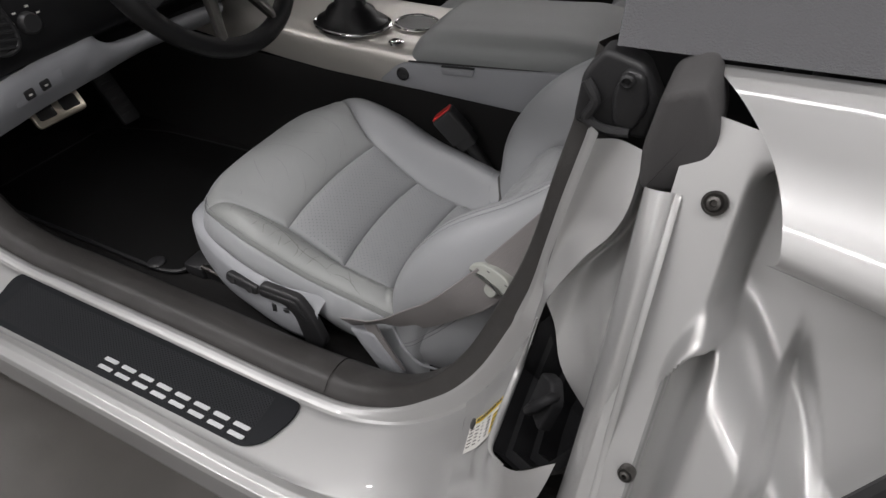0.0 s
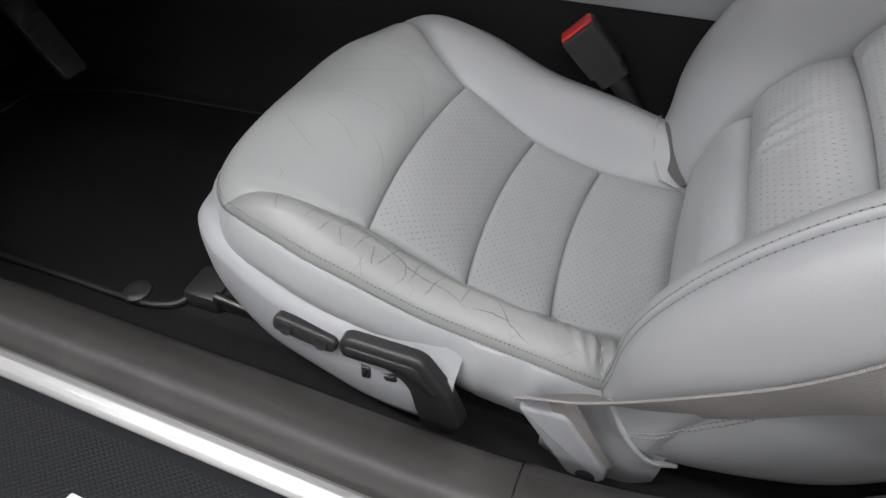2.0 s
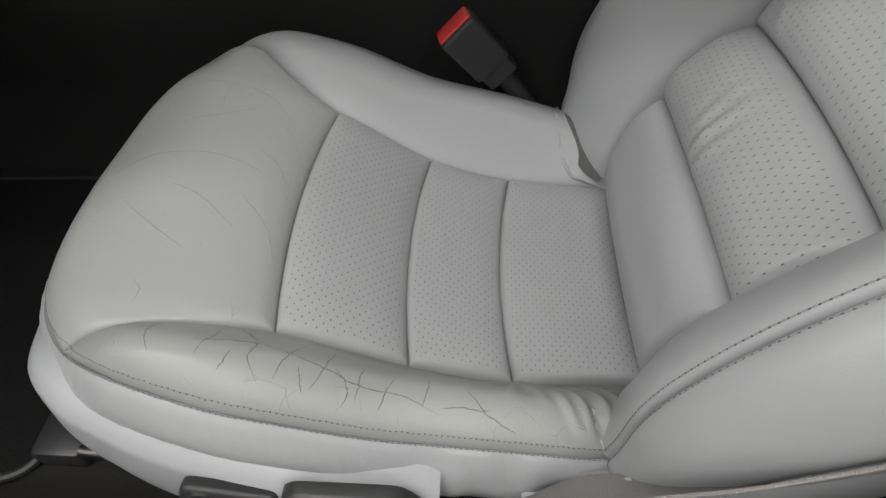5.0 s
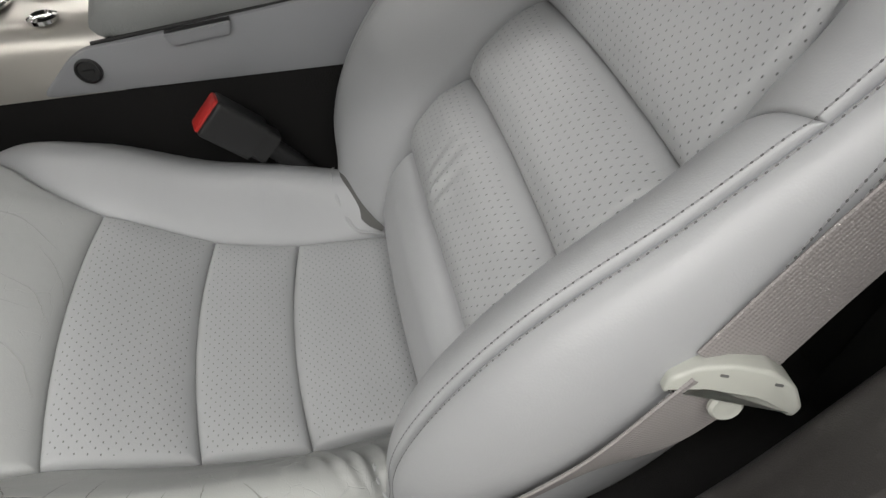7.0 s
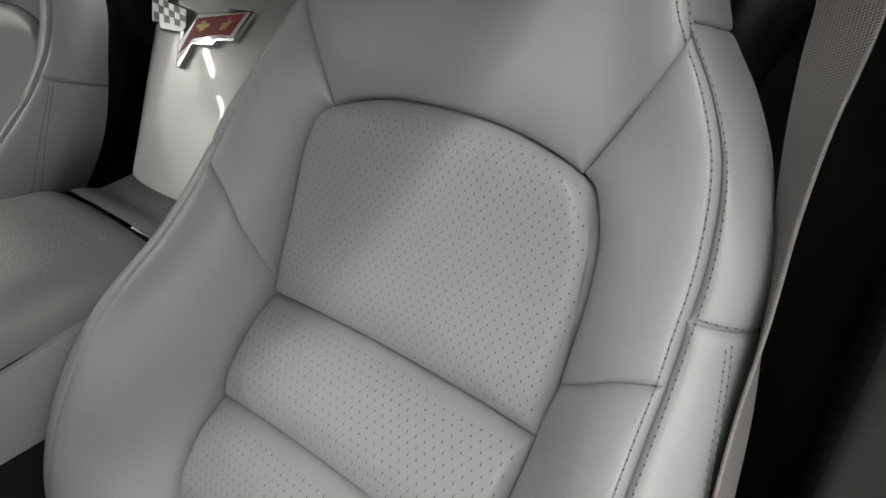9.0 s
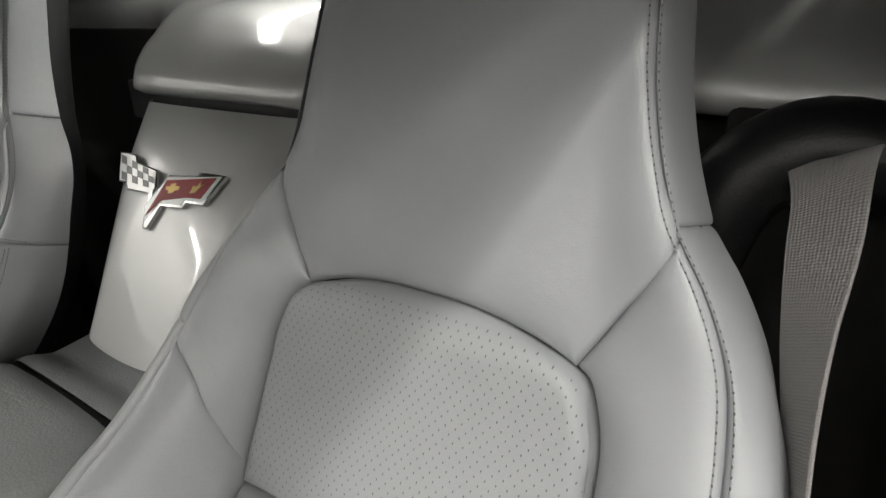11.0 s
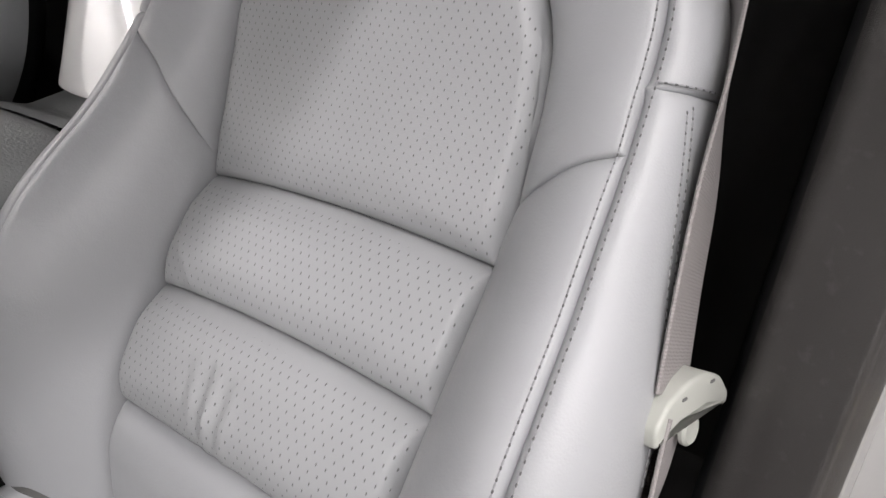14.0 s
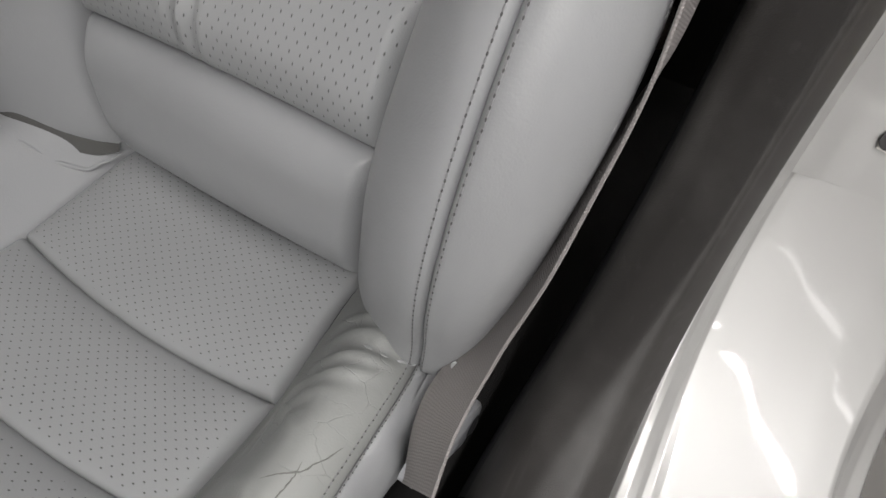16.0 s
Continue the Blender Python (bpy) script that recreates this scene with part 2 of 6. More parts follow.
WHITE = material("label_white", (0.75, 0.74, 0.70), 0.4, bump=0.02)
YELLOW = material("label_yellow", (0.75, 0.52, 0.02), 0.4, bump=0.02)
INK = material("label_ink", (0.04, 0.04, 0.04), 0.5, bump=0.02)
CANVAS = material("grey_canvas", (0.09, 0.09, 0.095), 0.85, bump=0.6, scale=900, dist=0.002)
CONCRETE = material("grey_floor", (0.078, 0.0725, 0.067), 0.42, bump=0.25, scale=60, vary=0.5, broad=4.5)
# The whiter wall tone bounces extra light; the south wall stays dimmer.
BOUNCEWALL = material("white_bounce_wall", (0.84, 0.84, 0.83), 0.8, bump=0.1, scale=120)
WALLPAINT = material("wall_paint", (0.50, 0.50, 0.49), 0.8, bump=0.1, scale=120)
CEILPAINT = material("ceiling_paint", (0.70, 0.70, 0.69), 0.85, bump=0.1, scale=120)
DARKRED = material("badge_red", (0.22, 0.006, 0.012), 0.5, coat=0.0, bump=0.0)
GOLD = material("badge_gold", (0.40, 0.24, 0.08), 0.35, metal=0.7, bump=0.0)
BADGEWHITE = material("badge_white", (0.72, 0.72, 0.70), 0.25, coat=1.0, bump=0.0)
BADGEGREY = material("badge_grey", (0.10, 0.10, 0.10), 0.45, coat=0.2, bump=0.0)


lacquer = PAINT.node_tree.nodes["Principled BSDF"]
lacquer.inputs["Coat Weight"].default_value, lacquer.inputs["Coat Roughness"].default_value = 0.9, 0.05
for dull, gloss in ((CARPET, 0.12), (MATTING, 0.12), (DASHBLACK, 0.22), (PLATE, 0.1), (PLATE_TREAD, 0.12), (LEATHERBLACK, 0.25), (TRIM, 0.5)):
    dull.node_tree.nodes["Principled BSDF"].inputs["Specular IOR Level"].default_value = gloss


# ---- mesh helpers ----
def part(name, bm, mat, parent=None, label="", sharp=40):
    me = bpy.data.meshes.new(name)
    if isinstance(bm, tuple):
        verts, faces, uvs = bm[:3]
        me.from_pydata(verts, [], faces)
        if uvs is not None:
            lay = me.uv_layers.new(name="UVMap")
            for lp in me.loops:
                lay.data[lp.index].uv = uvs[lp.vertex_index]
        if len(bm) > 3:
            me.attributes.new("seam", "FLOAT", "POINT").data.foreach_set("value", bm[3])
    else:
        bmesh.ops.recalc_face_normals(bm, faces=bm.faces)
        bm.to_mesh(me)
        bm.free()
    for p in me.polygons:
        p.use_smooth = True
    me.set_sharp_from_angle(angle=radians(sharp))
    me.materials.append(mat)
    ob = new(name, me)
    if parent:
        ob.parent = parent
    if label:
        ob["label"] = label
    return ob


def thing(name, label, category, group="", kind=""):
    return tagged(new(name), label, category, group, kind)


def spline(points, n=0):
    """Catmull-Rom through the points by chord length: a function of 0..1 over arrays."""
    p = np.array(points, float)
    d = np.linalg.norm(np.diff(p, axis=0), axis=1)
    t = np.concatenate(([0], np.cumsum(np.maximum(d, 1e-9))))
    t /= t[-1]
    m = np.gradient(p, t, axis=0)

    def f(x):
        x = np.clip(np.asarray(x, float), 0, 1)
        i = np.clip(np.searchsorted(t, x, side="right") - 1, 0, len(t) - 2)
        h = (t[i + 1] - t[i])
        s = ((x - t[i]) / h)[..., None]
        h = h[..., None]
        return ((2 * s**3 - 3 * s**2 + 1) * p[i] + (s**3 - 2 * s**2 + s) * h * m[i]
                + (-2 * s**3 + 3 * s**2) * p[i + 1] + (s**3 - s**2) * h * m[i + 1])

    return f(np.linspace(0, 1, n)) if n else f


def curve1(pairs):
    """A smooth scalar function through (x, value) pairs."""
    x = np.array([a for a, _ in pairs], float)
    v = np.array([b for _, b in pairs], float)
    m = np.gradient(v, x)

    def f(q):
        q = np.clip(np.asarray(q, float), x[0], x[-1])
        i = np.clip(np.searchsorted(x, q, side="right") - 1, 0, len(x) - 2)
        h = x[i + 1] - x[i]
        s = (q - x[i]) / h
        return ((2 * s**3 - 3 * s**2 + 1) * v[i] + (s**3 - 2 * s**2 + s) * h * m[i]
                + (-2 * s**3 + 3 * s**2) * v[i + 1] + (s**3 - s**2) * h * m[i + 1])

    return f


def smooth(a):
    a = np.clip(a, 0, 1)
    return a * a * (3 - 2 * a)


def grid(P, uv=None, wrap=False):
    """Vertices and faces of a grid of points [row, column]."""
    r, c = P.shape[:2]
    faces = []
    for i in range(r - 1):
        for j in range(c if wrap else c - 1):
            k = (j + 1) % c
            faces.append((i * c + j, i * c + k, (i + 1) * c + k, (i + 1) * c + j))
    return P.reshape(-1, 3).tolist(), faces, (uv.reshape(-1, 2).tolist() if uv is not None else None)


def coons(bottom, top, left, right, nu, nv):
    u, v = ((1 - np.cos(np.pi * np.linspace(0, 1, k))) / 2 for k in (nu, nv))
    B, T, L, R = bottom(u), top(u), left(v), right(v)
    U, V = u[None, :, None], v[:, None, None]
    c = (1 - U) * (1 - V) * B[0] + U * (1 - V) * B[-1] + (1 - U) * V * T[0] + U * V * T[-1]
    return (1 - V) * B[None] + V * T[None] + (1 - U) * L[:, None] + U * R[:, None] - c


def upholster(bottom, top, left, right, surf, nu, nv, groove=(1, 1, 1, 1), depth=0.007, width=0.007, puff=0.0, extra=None, out=(0, 0, 1), dirs=None, roll=0.04):
    """A leather panel between four seams: it dips into the seams and swells between them."""
    ab = coons(bottom, top, left, right, nu, nv)
    P = surf(ab[..., 0], ab[..., 1])
    du, dv = np.gradient(P, axis=1), np.gradient(P, axis=0)
    N = np.cross(du, dv)
    N /= np.maximum(np.linalg.norm(N, axis=2, keepdims=True), 1e-9)
    if (N * np.array(out)).sum() < 0:
        N = -N
    lu = np.cumsum(np.linalg.norm(np.diff(P, axis=1, prepend=P[:, :1]), axis=2), axis=1)
    lv = np.cumsum(np.linalg.norm(np.diff(P, axis=0, prepend=P[:1]), axis=2), axis=0)
    ds = (lu, lu[:, -1:] - lu, lv, lv[-1:] - lv)
    disp = np.zeros(P.shape[:2])
    near = np.full(P.shape[:2], 1.0)
    wide = width if hasattr(width, "__len__") else (width,) * 4
    rolls = roll if hasattr(roll, "__len__") else (roll,) * 4
    dips = {}
    for k, (d, g) in enumerate(zip(ds, groove)):
        way = tuple((dirs or [out] * 4)[k])
        dip = g * (0.70 * np.exp(-(d / wide[k]) ** 1.3) + 0.9 * np.exp(-d / 0.0013))
        dips[way] = np.maximum(dips[way], dip) if way in dips else dip
        if g > 0.05:
            near = near * np.sin(np.clip(d / rolls[k], 0, 1) * np.pi / 2)
    for way, dip in dips.items():
        w3 = np.array(way, float)
        P = P - (w3 / np.linalg.norm(w3)) * (depth * dip)[..., None]
    if puff:
        disp += puff * near
    if extra:
        disp += extra(ab[..., 0], ab[..., 1])
    seam = np.minimum.reduce([d for d, g in zip(ds, groove) if g > 0.05])
    return (*grid(P + N * disp[..., None], ab), seam.ravel())


def tube(points, radius, sides=10, closed=False, caps=True, squash=None):
    """A round bar along the points; radius a number or one for each point."""
    pts = [Vector(p) for p in points]
    n = len(pts)
    rad = radius if hasattr(radius, "__len__") else [radius] * n
    bm = bmesh.new()
    rings, up = [], None
    for i, p in enumerate(pts):
        a = pts[(i - 1) % n] if closed or i else p
        b = pts[(i + 1) % n] if closed or i < n - 1 else p
        d = (b - a).normalized()
        if up is None:
            up = d.orthogonal().normalized()
        up = (up - d * up.dot(d)).normalized()
        side = d.cross(up)
        sq = squash or 1.0
        rings.append([bm.verts.new(p + (up * math.cos(q) * rad[i] * sq + side * math.sin(q) * rad[i])) for q in [2 * math.pi * k / sides for k in range(sides)]])
    m = n if closed else n - 1
    for i in range(m):
        A, B = rings[i], rings[(i + 1) % n]
        for k in range(sides):
            bm.faces.new((A[k], A[(k + 1) % sides], B[(k + 1) % sides], B[k]))
    if caps and not closed:
        bm.faces.new(rings[0])
        bm.faces.new(rings[-1])
    return bm


def rbox(size, at=(0, 0, 0), bevel=0.003, turn=None, segments=2):
    bm = bmesh.new()
    bmesh.ops.create_cube(bm, size=1)
    bmesh.ops.scale(bm, vec=size, verts=bm.verts)
    if bevel:
        bmesh.ops.bevel(bm, geom=bm.edges[:], offset=bevel, segments=segments, affect="EDGES", profile=0.5)
    m = Matrix.Translation(at) @ (turn or Matrix())
    bmesh.ops.transform(bm, matrix=m, verts=bm.verts)
    return bm


def slab(outline, thickness, m=None, bevel=0.0, segments=2):
    """A plate with that outline in its own plane, thickness up, bevelled on its upper edge."""
    bm = bmesh.new()
    vs = [bm.verts.new((x, y, 0)) for x, y in outline]
    f = bm.faces.new(vs)
    out = bmesh.ops.extrude_face_region(bm, geom=[f])
    up = [v for v in out["geom"] if isinstance(v, bmesh.types.BMVert)]
    bmesh.ops.translate(bm, vec=(0, 0, thickness), verts=up)
    if bevel:
        es = [e for e in bm.edges if all(v in up for v in e.verts)]
        bmesh.ops.bevel(bm, geom=es, offset=bevel, segments=segments, affect="EDGES", profile=0.5)
    if m is not None:
        bmesh.ops.transform(bm, matrix=m, verts=bm.verts)
    return bm


def lathe(profile, m=None, sides=28):
    """Turned about its own z: (radius, height) pairs."""
    bm = bmesh.new()
    rings = []
    for r, h in profile:
        rings.append([bm.verts.new((r * math.cos(2 * math.pi * k / sides), r * math.sin(2 * math.pi * k / sides), h)) for k in range(sides)])
    for A, B in zip(rings, rings[1:]):
        for k in range(sides):
            bm.faces.new((A[k], A[(k + 1) % sides], B[(k + 1) % sides], B[k]))
    bm.faces.new(rings[0])
    bm.faces.new(rings[-1])
    if m is not None:
        bmesh.ops.transform(bm, matrix=m, verts=bm.verts)
    return bm


def rounded(pts, radius, n=5):
    """A polygon with its corners rounded."""
    out = []
    k = len(pts)
    for i in range(k):
        a, b, c = (Vector(pts[(i + d) % k]) for d in (-1, 0, 1))
        r = min(radius, (a - b).length * 0.45, (c - b).length * 0.45)
        p, q = b + (a - b).normalized() * r, b + (c - b).normalized() * r
        for j in range(n + 1):
            s = j / n
            out.append(tuple((1 - s) ** 2 * p + 2 * s * (1 - s) * b + s * s * q))
    return out


def facing(origin, x_axis, normal):
    """A frame with its x along x_axis and its z along the normal."""
    z = Vector(normal).normalized()
    x = Vector(x_axis)
    x = (x - z * x.dot(z)).normalized()
    y = z.cross(x)
    return Matrix.Translation(origin) @ Matrix((x, y, z)).transposed().to_4x4()


def merge(*bms):
    """Several pieces of one part in one mesh."""
    out = bmesh.new()
    for b in bms:
        me = bpy.data.meshes.new("tmp")
        b.to_mesh(me)
        b.free()
        out.from_mesh(me)
        bpy.data.meshes.remove(me)
    return out


def dashes(points, normals, length, radius, first, pitch):
    """Short raised dashes along a line of points."""
    verts, faces = [], []
    P, N = np.array(points), np.array(normals)
    d = np.concatenate(([0], np.cumsum(np.linalg.norm(np.diff(P, axis=0), axis=1))))
    for k in range(int(d[-1] / pitch)):
        c0, c1 = first + k * pitch, first + k * pitch + length
        a = np.array([np.interp(c0, d, P[:, i]) for i in range(3)])
        b = np.array([np.interp(c1, d, P[:, i]) for i in range(3)])
        n = np.array([np.interp(c0, d, N[:, i]) for i in range(3)])
        t = (b - a) / max(np.linalg.norm(b - a), 1e-9)
        s = np.cross(t, n)
        s /= max(np.linalg.norm(s), 1e-9)
        base = len(verts)
        for q, w in ((a, 0.35), (a * 0.7 + b * 0.3, 1), (a * 0.3 + b * 0.7, 1), (b, 0.35)):
            for off, h in ((s, -0.3), (s * 0.6, 0.8), (s * -0.6, 0.8), (-s, -0.3)):
                verts.append((q + off * radius * w + n * radius * h * w).tolist())
        for i in range(3):
            for j in range(3):
                o = base + i * 4 + j
                faces.append((o, o + 1, o + 5, o + 4))
    return verts, faces, None


def stitch_row(points, normals, seat, pitch=0.0050):
    """A row of thread; dark dashes between stitches imitate shade in the needle slits."""
    row = part("stitching", dashes(points, normals, pitch * 0.64, 0.00060, 0.0, pitch), STITCH, seat, "grey thread")
    part("seam_slit_shade", dashes(points, normals, pitch * 0.40, 0.00050, pitch * 0.62, pitch), SLITSHADE, row, "dark dashes for the shade in the needle slits")


def drape(points, normals, obs, lift=0.0002):
    """Lay a line of points on the surface of the given parts."""
    trees = [BVHTree.FromPolygons([v.co.copy() for v in o.data.vertices], [tuple(p.vertices) for p in o.data.polygons]) for o in obs]
    out = []
    for p, n in zip(np.array(points), np.array(normals)):
        p, n = Vector(p), Vector(n).normalized()
        best = None
        for tree in trees:
            hit = tree.ray_cast(p + n * 0.03, -n, 0.06)
            if hit[0] is not None and (best is None or hit[3] < best[1]):
                best = (hit[0], hit[3])
        out.append(tuple((best[0] if best else p) + n * lift))
    return np.array(out)

# ---- the seat ----
OUTLINE = spline([(0.10, 0.205), (0.06, 0.212), (0.0, 0.216), (-0.083, 0.218), (-0.2, 0.213), (-0.285, 0.200), (-0.348, 0.172), (-0.386, 0.118), (-0.398, 0.055), (-0.404, 0.0),
                  (-0.398, -0.055), (-0.378, -0.112), (-0.340, -0.163), (-0.285, -0.199), (-0.2, -0.222), (-0.12, -0.220), (-0.083, -0.2165), (0.0, -0.212), (0.06, -0.207), (0.10, -0.200)])
OUT_PTS = OUTLINE(np.linspace(0, 1, 300))
CUSHION_MID = curve1([(-0.43, 0.455), (-0.405, 0.478), (-0.37, 0.499), (-0.30, 0.514), (-0.25, 0.508), (-0.187, 0.480), (-0.089, 0.424), (0.0, 0.399), (0.06, 0.397), (0.10, 0.396), (0.14, 0.385)])
BOLSTER_RISE = curve1([(-0.43, 0.0), (-0.34, 0.004), (-0.30, 0.018), (-0.187, 0.044), (-0.089, 0.056), (0.0, 0.060), (0.06, 0.046), (0.14, 0.03)])
INSERT_HALF = curve1([(-0.40, 0.16), (-0.187, 0.140), (-0.089, 0.132), (0.0, 0.130), (0.10, 0.124), (0.14, 0.124)])


def cushion_surf(x, y):
    a = np.abs(y)
    w = INSERT_HALF(x)
    z = CUSHION_MID(x) - 0.004 * (1 - (a / 0.14) ** 2) * (a < 0.14)
    z = z + BOLSTER_RISE(x) * smooth((a - w) / 0.055)
    d = np.sqrt(((x[..., None] - OUT_PTS[:, 0]) ** 2 + (y[..., None] - OUT_PTS[:, 1]) ** 2).min(axis=-1))
    z = z - (0.010 + 0.010 * (y < 0) * np.exp(-((x + 0.28) / 0.09) ** 2)) * (1 - np.clip(d / 0.035, 0, 1)) ** 2
    return np.stack((x, y, z), axis=-1)


def seam_across(x0, bow=0.012):
    w = float(INSERT_HALF(x0))
    return lambda u: np.stack((x0 - bow * (1 - (2 * np.asarray(u) - 1) ** 2), (2 * np.asarray(u) - 1) * w), axis=-1)


def insert_side(x0, x1, sign):
    def f(v):
        x = x0 + (x1 - x0) * np.asarray(v)
        return np.stack((x, sign * INSERT_HALF(x)), axis=-1)
    return f


def outline_stretch(a, b):
    return lambda u: OUTLINE(a + (b - a) * np.asarray(u))


def where_on_outline(x, side):
    k = [i for i in range(300) if OUT_PTS[i, 1] * side > 0]
    return min(k, key=lambda i: abs(OUT_PTS[i, 0] - x)) / 299


def ridge(x, y, points, amp, wide):
    """A soft fold along a line, fading out at both ends."""
    n = 36
    Q = np.array(spline([(*p, 0) for p in points], n))[:, :2]
    d2 = (x[..., None] - Q[:, 0]) ** 2 + (y[..., None] - Q[:, 1]) ** 2
    k = d2.argmin(axis=-1)
    return amp * np.sin(np.pi * (k + 0.5) / n) ** 0.7 * np.exp(-d2.min(axis=-1) / wide**2)


def creases(x, y):
    """Gathers where the sitter's thigh presses the outer bolster."""
    c = np.zeros_like(x)
    for points, amp, wide in (([(-0.040, -0.146), (-0.012, -0.149), (0.010, -0.151), (0.026, -0.172), (0.046, -0.200)], 0.0034, 0.0036),
                              ([(-0.034, -0.152), (-0.002, -0.1535), (0.014, -0.160), (0.030, -0.186)], -0.0026, 0.0032),
                              ([(-0.030, -0.157), (-0.004, -0.158), (0.010, -0.166), (0.018, -0.182)], 0.0026, 0.0034),
                              ([(-0.022, -0.163), (0.0, -0.165), (0.006, -0.176)], -0.0016, 0.0032),
                              ([(0.000, -0.155), (-0.006, -0.168), (-0.014, -0.184)], 0.0020, 0.0034),
                              ([(0.028, -0.148), (0.042, -0.172), (0.052, -0.200)], 0.0026, 0.0038),
                              ([(0.036, -0.148), (0.049, -0.170), (0.058, -0.198)], -0.0020, 0.0032),
                              ([(0.048, -0.144), (0.060, -0.168), (0.066, -0.196)], 0.0022, 0.0036),
                              ([(0.066, -0.140), (0.074, -0.165), (0.078, -0.190)], 0.0018, 0.0036),
                              ([(-0.060, -0.150), (-0.048, -0.166), (-0.044, -0.186)], 0.0010, 0.0040)):
        c += ridge(x, y, points, 1.3 * amp, wide)
    return c


SPINE = curve1([(0.36, 0.098), (0.40, 0.109), (0.45, 0.121), (0.51, 0.142), (0.588, 0.207), (0.655, 0.274), (0.72, 0.314), (0.815, 0.350), (0.908, 0.374), (1.0, 0.396), (1.12, 0.428), (1.2, 0.45)])
STITCH_HALF = curve1([(0.36, 0.205), (0.44, 0.211), (0.52, 0.215), (0.60, 0.2155), (0.68, 0.211), (0.745, 0.208), (0.80, 0.204), (0.85, 0.192), (0.878, 0.177), (0.90, 0.161), (0.93, 0.147), (0.975, 0.133), (1.03, 0.124), (1.12, 0.108), (1.2, 0.1)])
CREST = curve1([(0.36, -0.012), (0.39, 0.026), (0.412, 0.049), (0.445, 0.057), (0.50, 0.071), (0.58, 0.088), (0.66, 0.076), (0.745, 0.047), (0.80, 0.029), (0.87, 0.019), (0.95, 0.008), (1.03, 0.0), (1.2, 0.0)])
PANEL_HALF = curve1([(0.36, 0.124), (0.40, 0.126), (0.51, 0.134), (0.588, 0.138), (0.655, 0.139), (0.72, 0.138), (0.78, 0.132), (0.83, 0.116), (0.9, 0.11), (1.2, 0.1)])


def half_stitch(z, side):
    """The inner shoulder is a little slimmer than the outer one."""
    return STITCH_HALF(z) - 0.002 - 0.021 * (np.asarray(side) > 0) * np.exp(-((np.asarray(z) - 0.89) / 0.065) ** 2)


def spine_frame(z):
    slope = (SPINE(z + 0.01) - SPINE(z - 0.01)) / 0.02
    k = np.sqrt(1 + slope**2)
    return SPINE(z), -1 / k, slope / k


def back_surf(y, z, out=None):
    a = np.abs(y)
    x0, nx, nz = spine_frame(z)
    w, ws = PANEL_HALF(z), half_stitch(z, np.sign(y))
    f = np.clip((a - w) / np.maximum(ws - w, 0.01), 0, 1.2)
    hi = smooth((z - 0.80) / 0.06)
    d = CREST(z) * np.sin(np.clip(f, 0, 1) * np.pi / 2) ** (0.8 + 1.2 * hi) + 0.006 * (1 - np.clip(a / (w + np.maximum(ws - w, 0) * hi), 0, 1) ** 2)
    if out is not None:
        d = out
    return np.stack((x0 + nx * d, y, z + nz * d), axis=-1)


def side_surf(sign):
    """From the bolster's crest round the flank to the back: a in 0..1, z the height."""
    def f(a, z):
        x0, nx, nz = spine_frame(z)
        c, ws = CREST(z), half_stitch(z, sign)
        hi = smooth((z - 0.78) / 0.10)
        reach = 0.013 * smooth((0.93 - z) / 0.25) + 0.022 + 0.013 * np.exp(-((z - 0.575) / 0.08) ** 2)
        reach = reach * (1 - 0.45 * hi)
        q = np.clip(a, 0, 1)
        swell = np.sin(np.clip(q * 1.15, 0, 1) * np.pi / 2) ** 0.9 - (0.75 - 0.5 * smooth((z - 0.62) / 0.10)) * np.clip((q - 0.74) / 0.26, 0, 1) ** 1.5
        y = ws + reach * (swell * (1 - hi) + q**0.85 * hi)
        d = c - (c + 0.030 + 0.012 * hi) * q ** (2.2 - 1.0 * hi)
        return np.stack((x0 + nx * d, sign * y, z + nz * d), axis=-1)
    return f


def line2(a, b, via=()):
    return spline([a, *via, b]) if via else (lambda t: np.array(a) + (np.array(b) - np.array(a)) * np.asarray(t)[..., None])


def across_back(z0, bow=0.005):
    w = float(PANEL_HALF(z0))
    return lambda u: np.stack(((2 * np.asarray(u) - 1) * w, z0 + bow * (1 - (2 * np.asarray(u) - 1) ** 2)), axis=-1)


def side_of_panel(z0, z1, sign):
    def f(v):
        z = z0 + (z1 - z0) * np.asarray(v)
        return np.stack((sign * PANEL_HALF(z), z), axis=-1)
    return f


def stitch_line(z0, z1, sign):
    def f(v):
        z = z0 + (z1 - z0) * np.asarray(v)
        return np.stack((sign * half_stitch(z, sign), z), axis=-1)
    return f


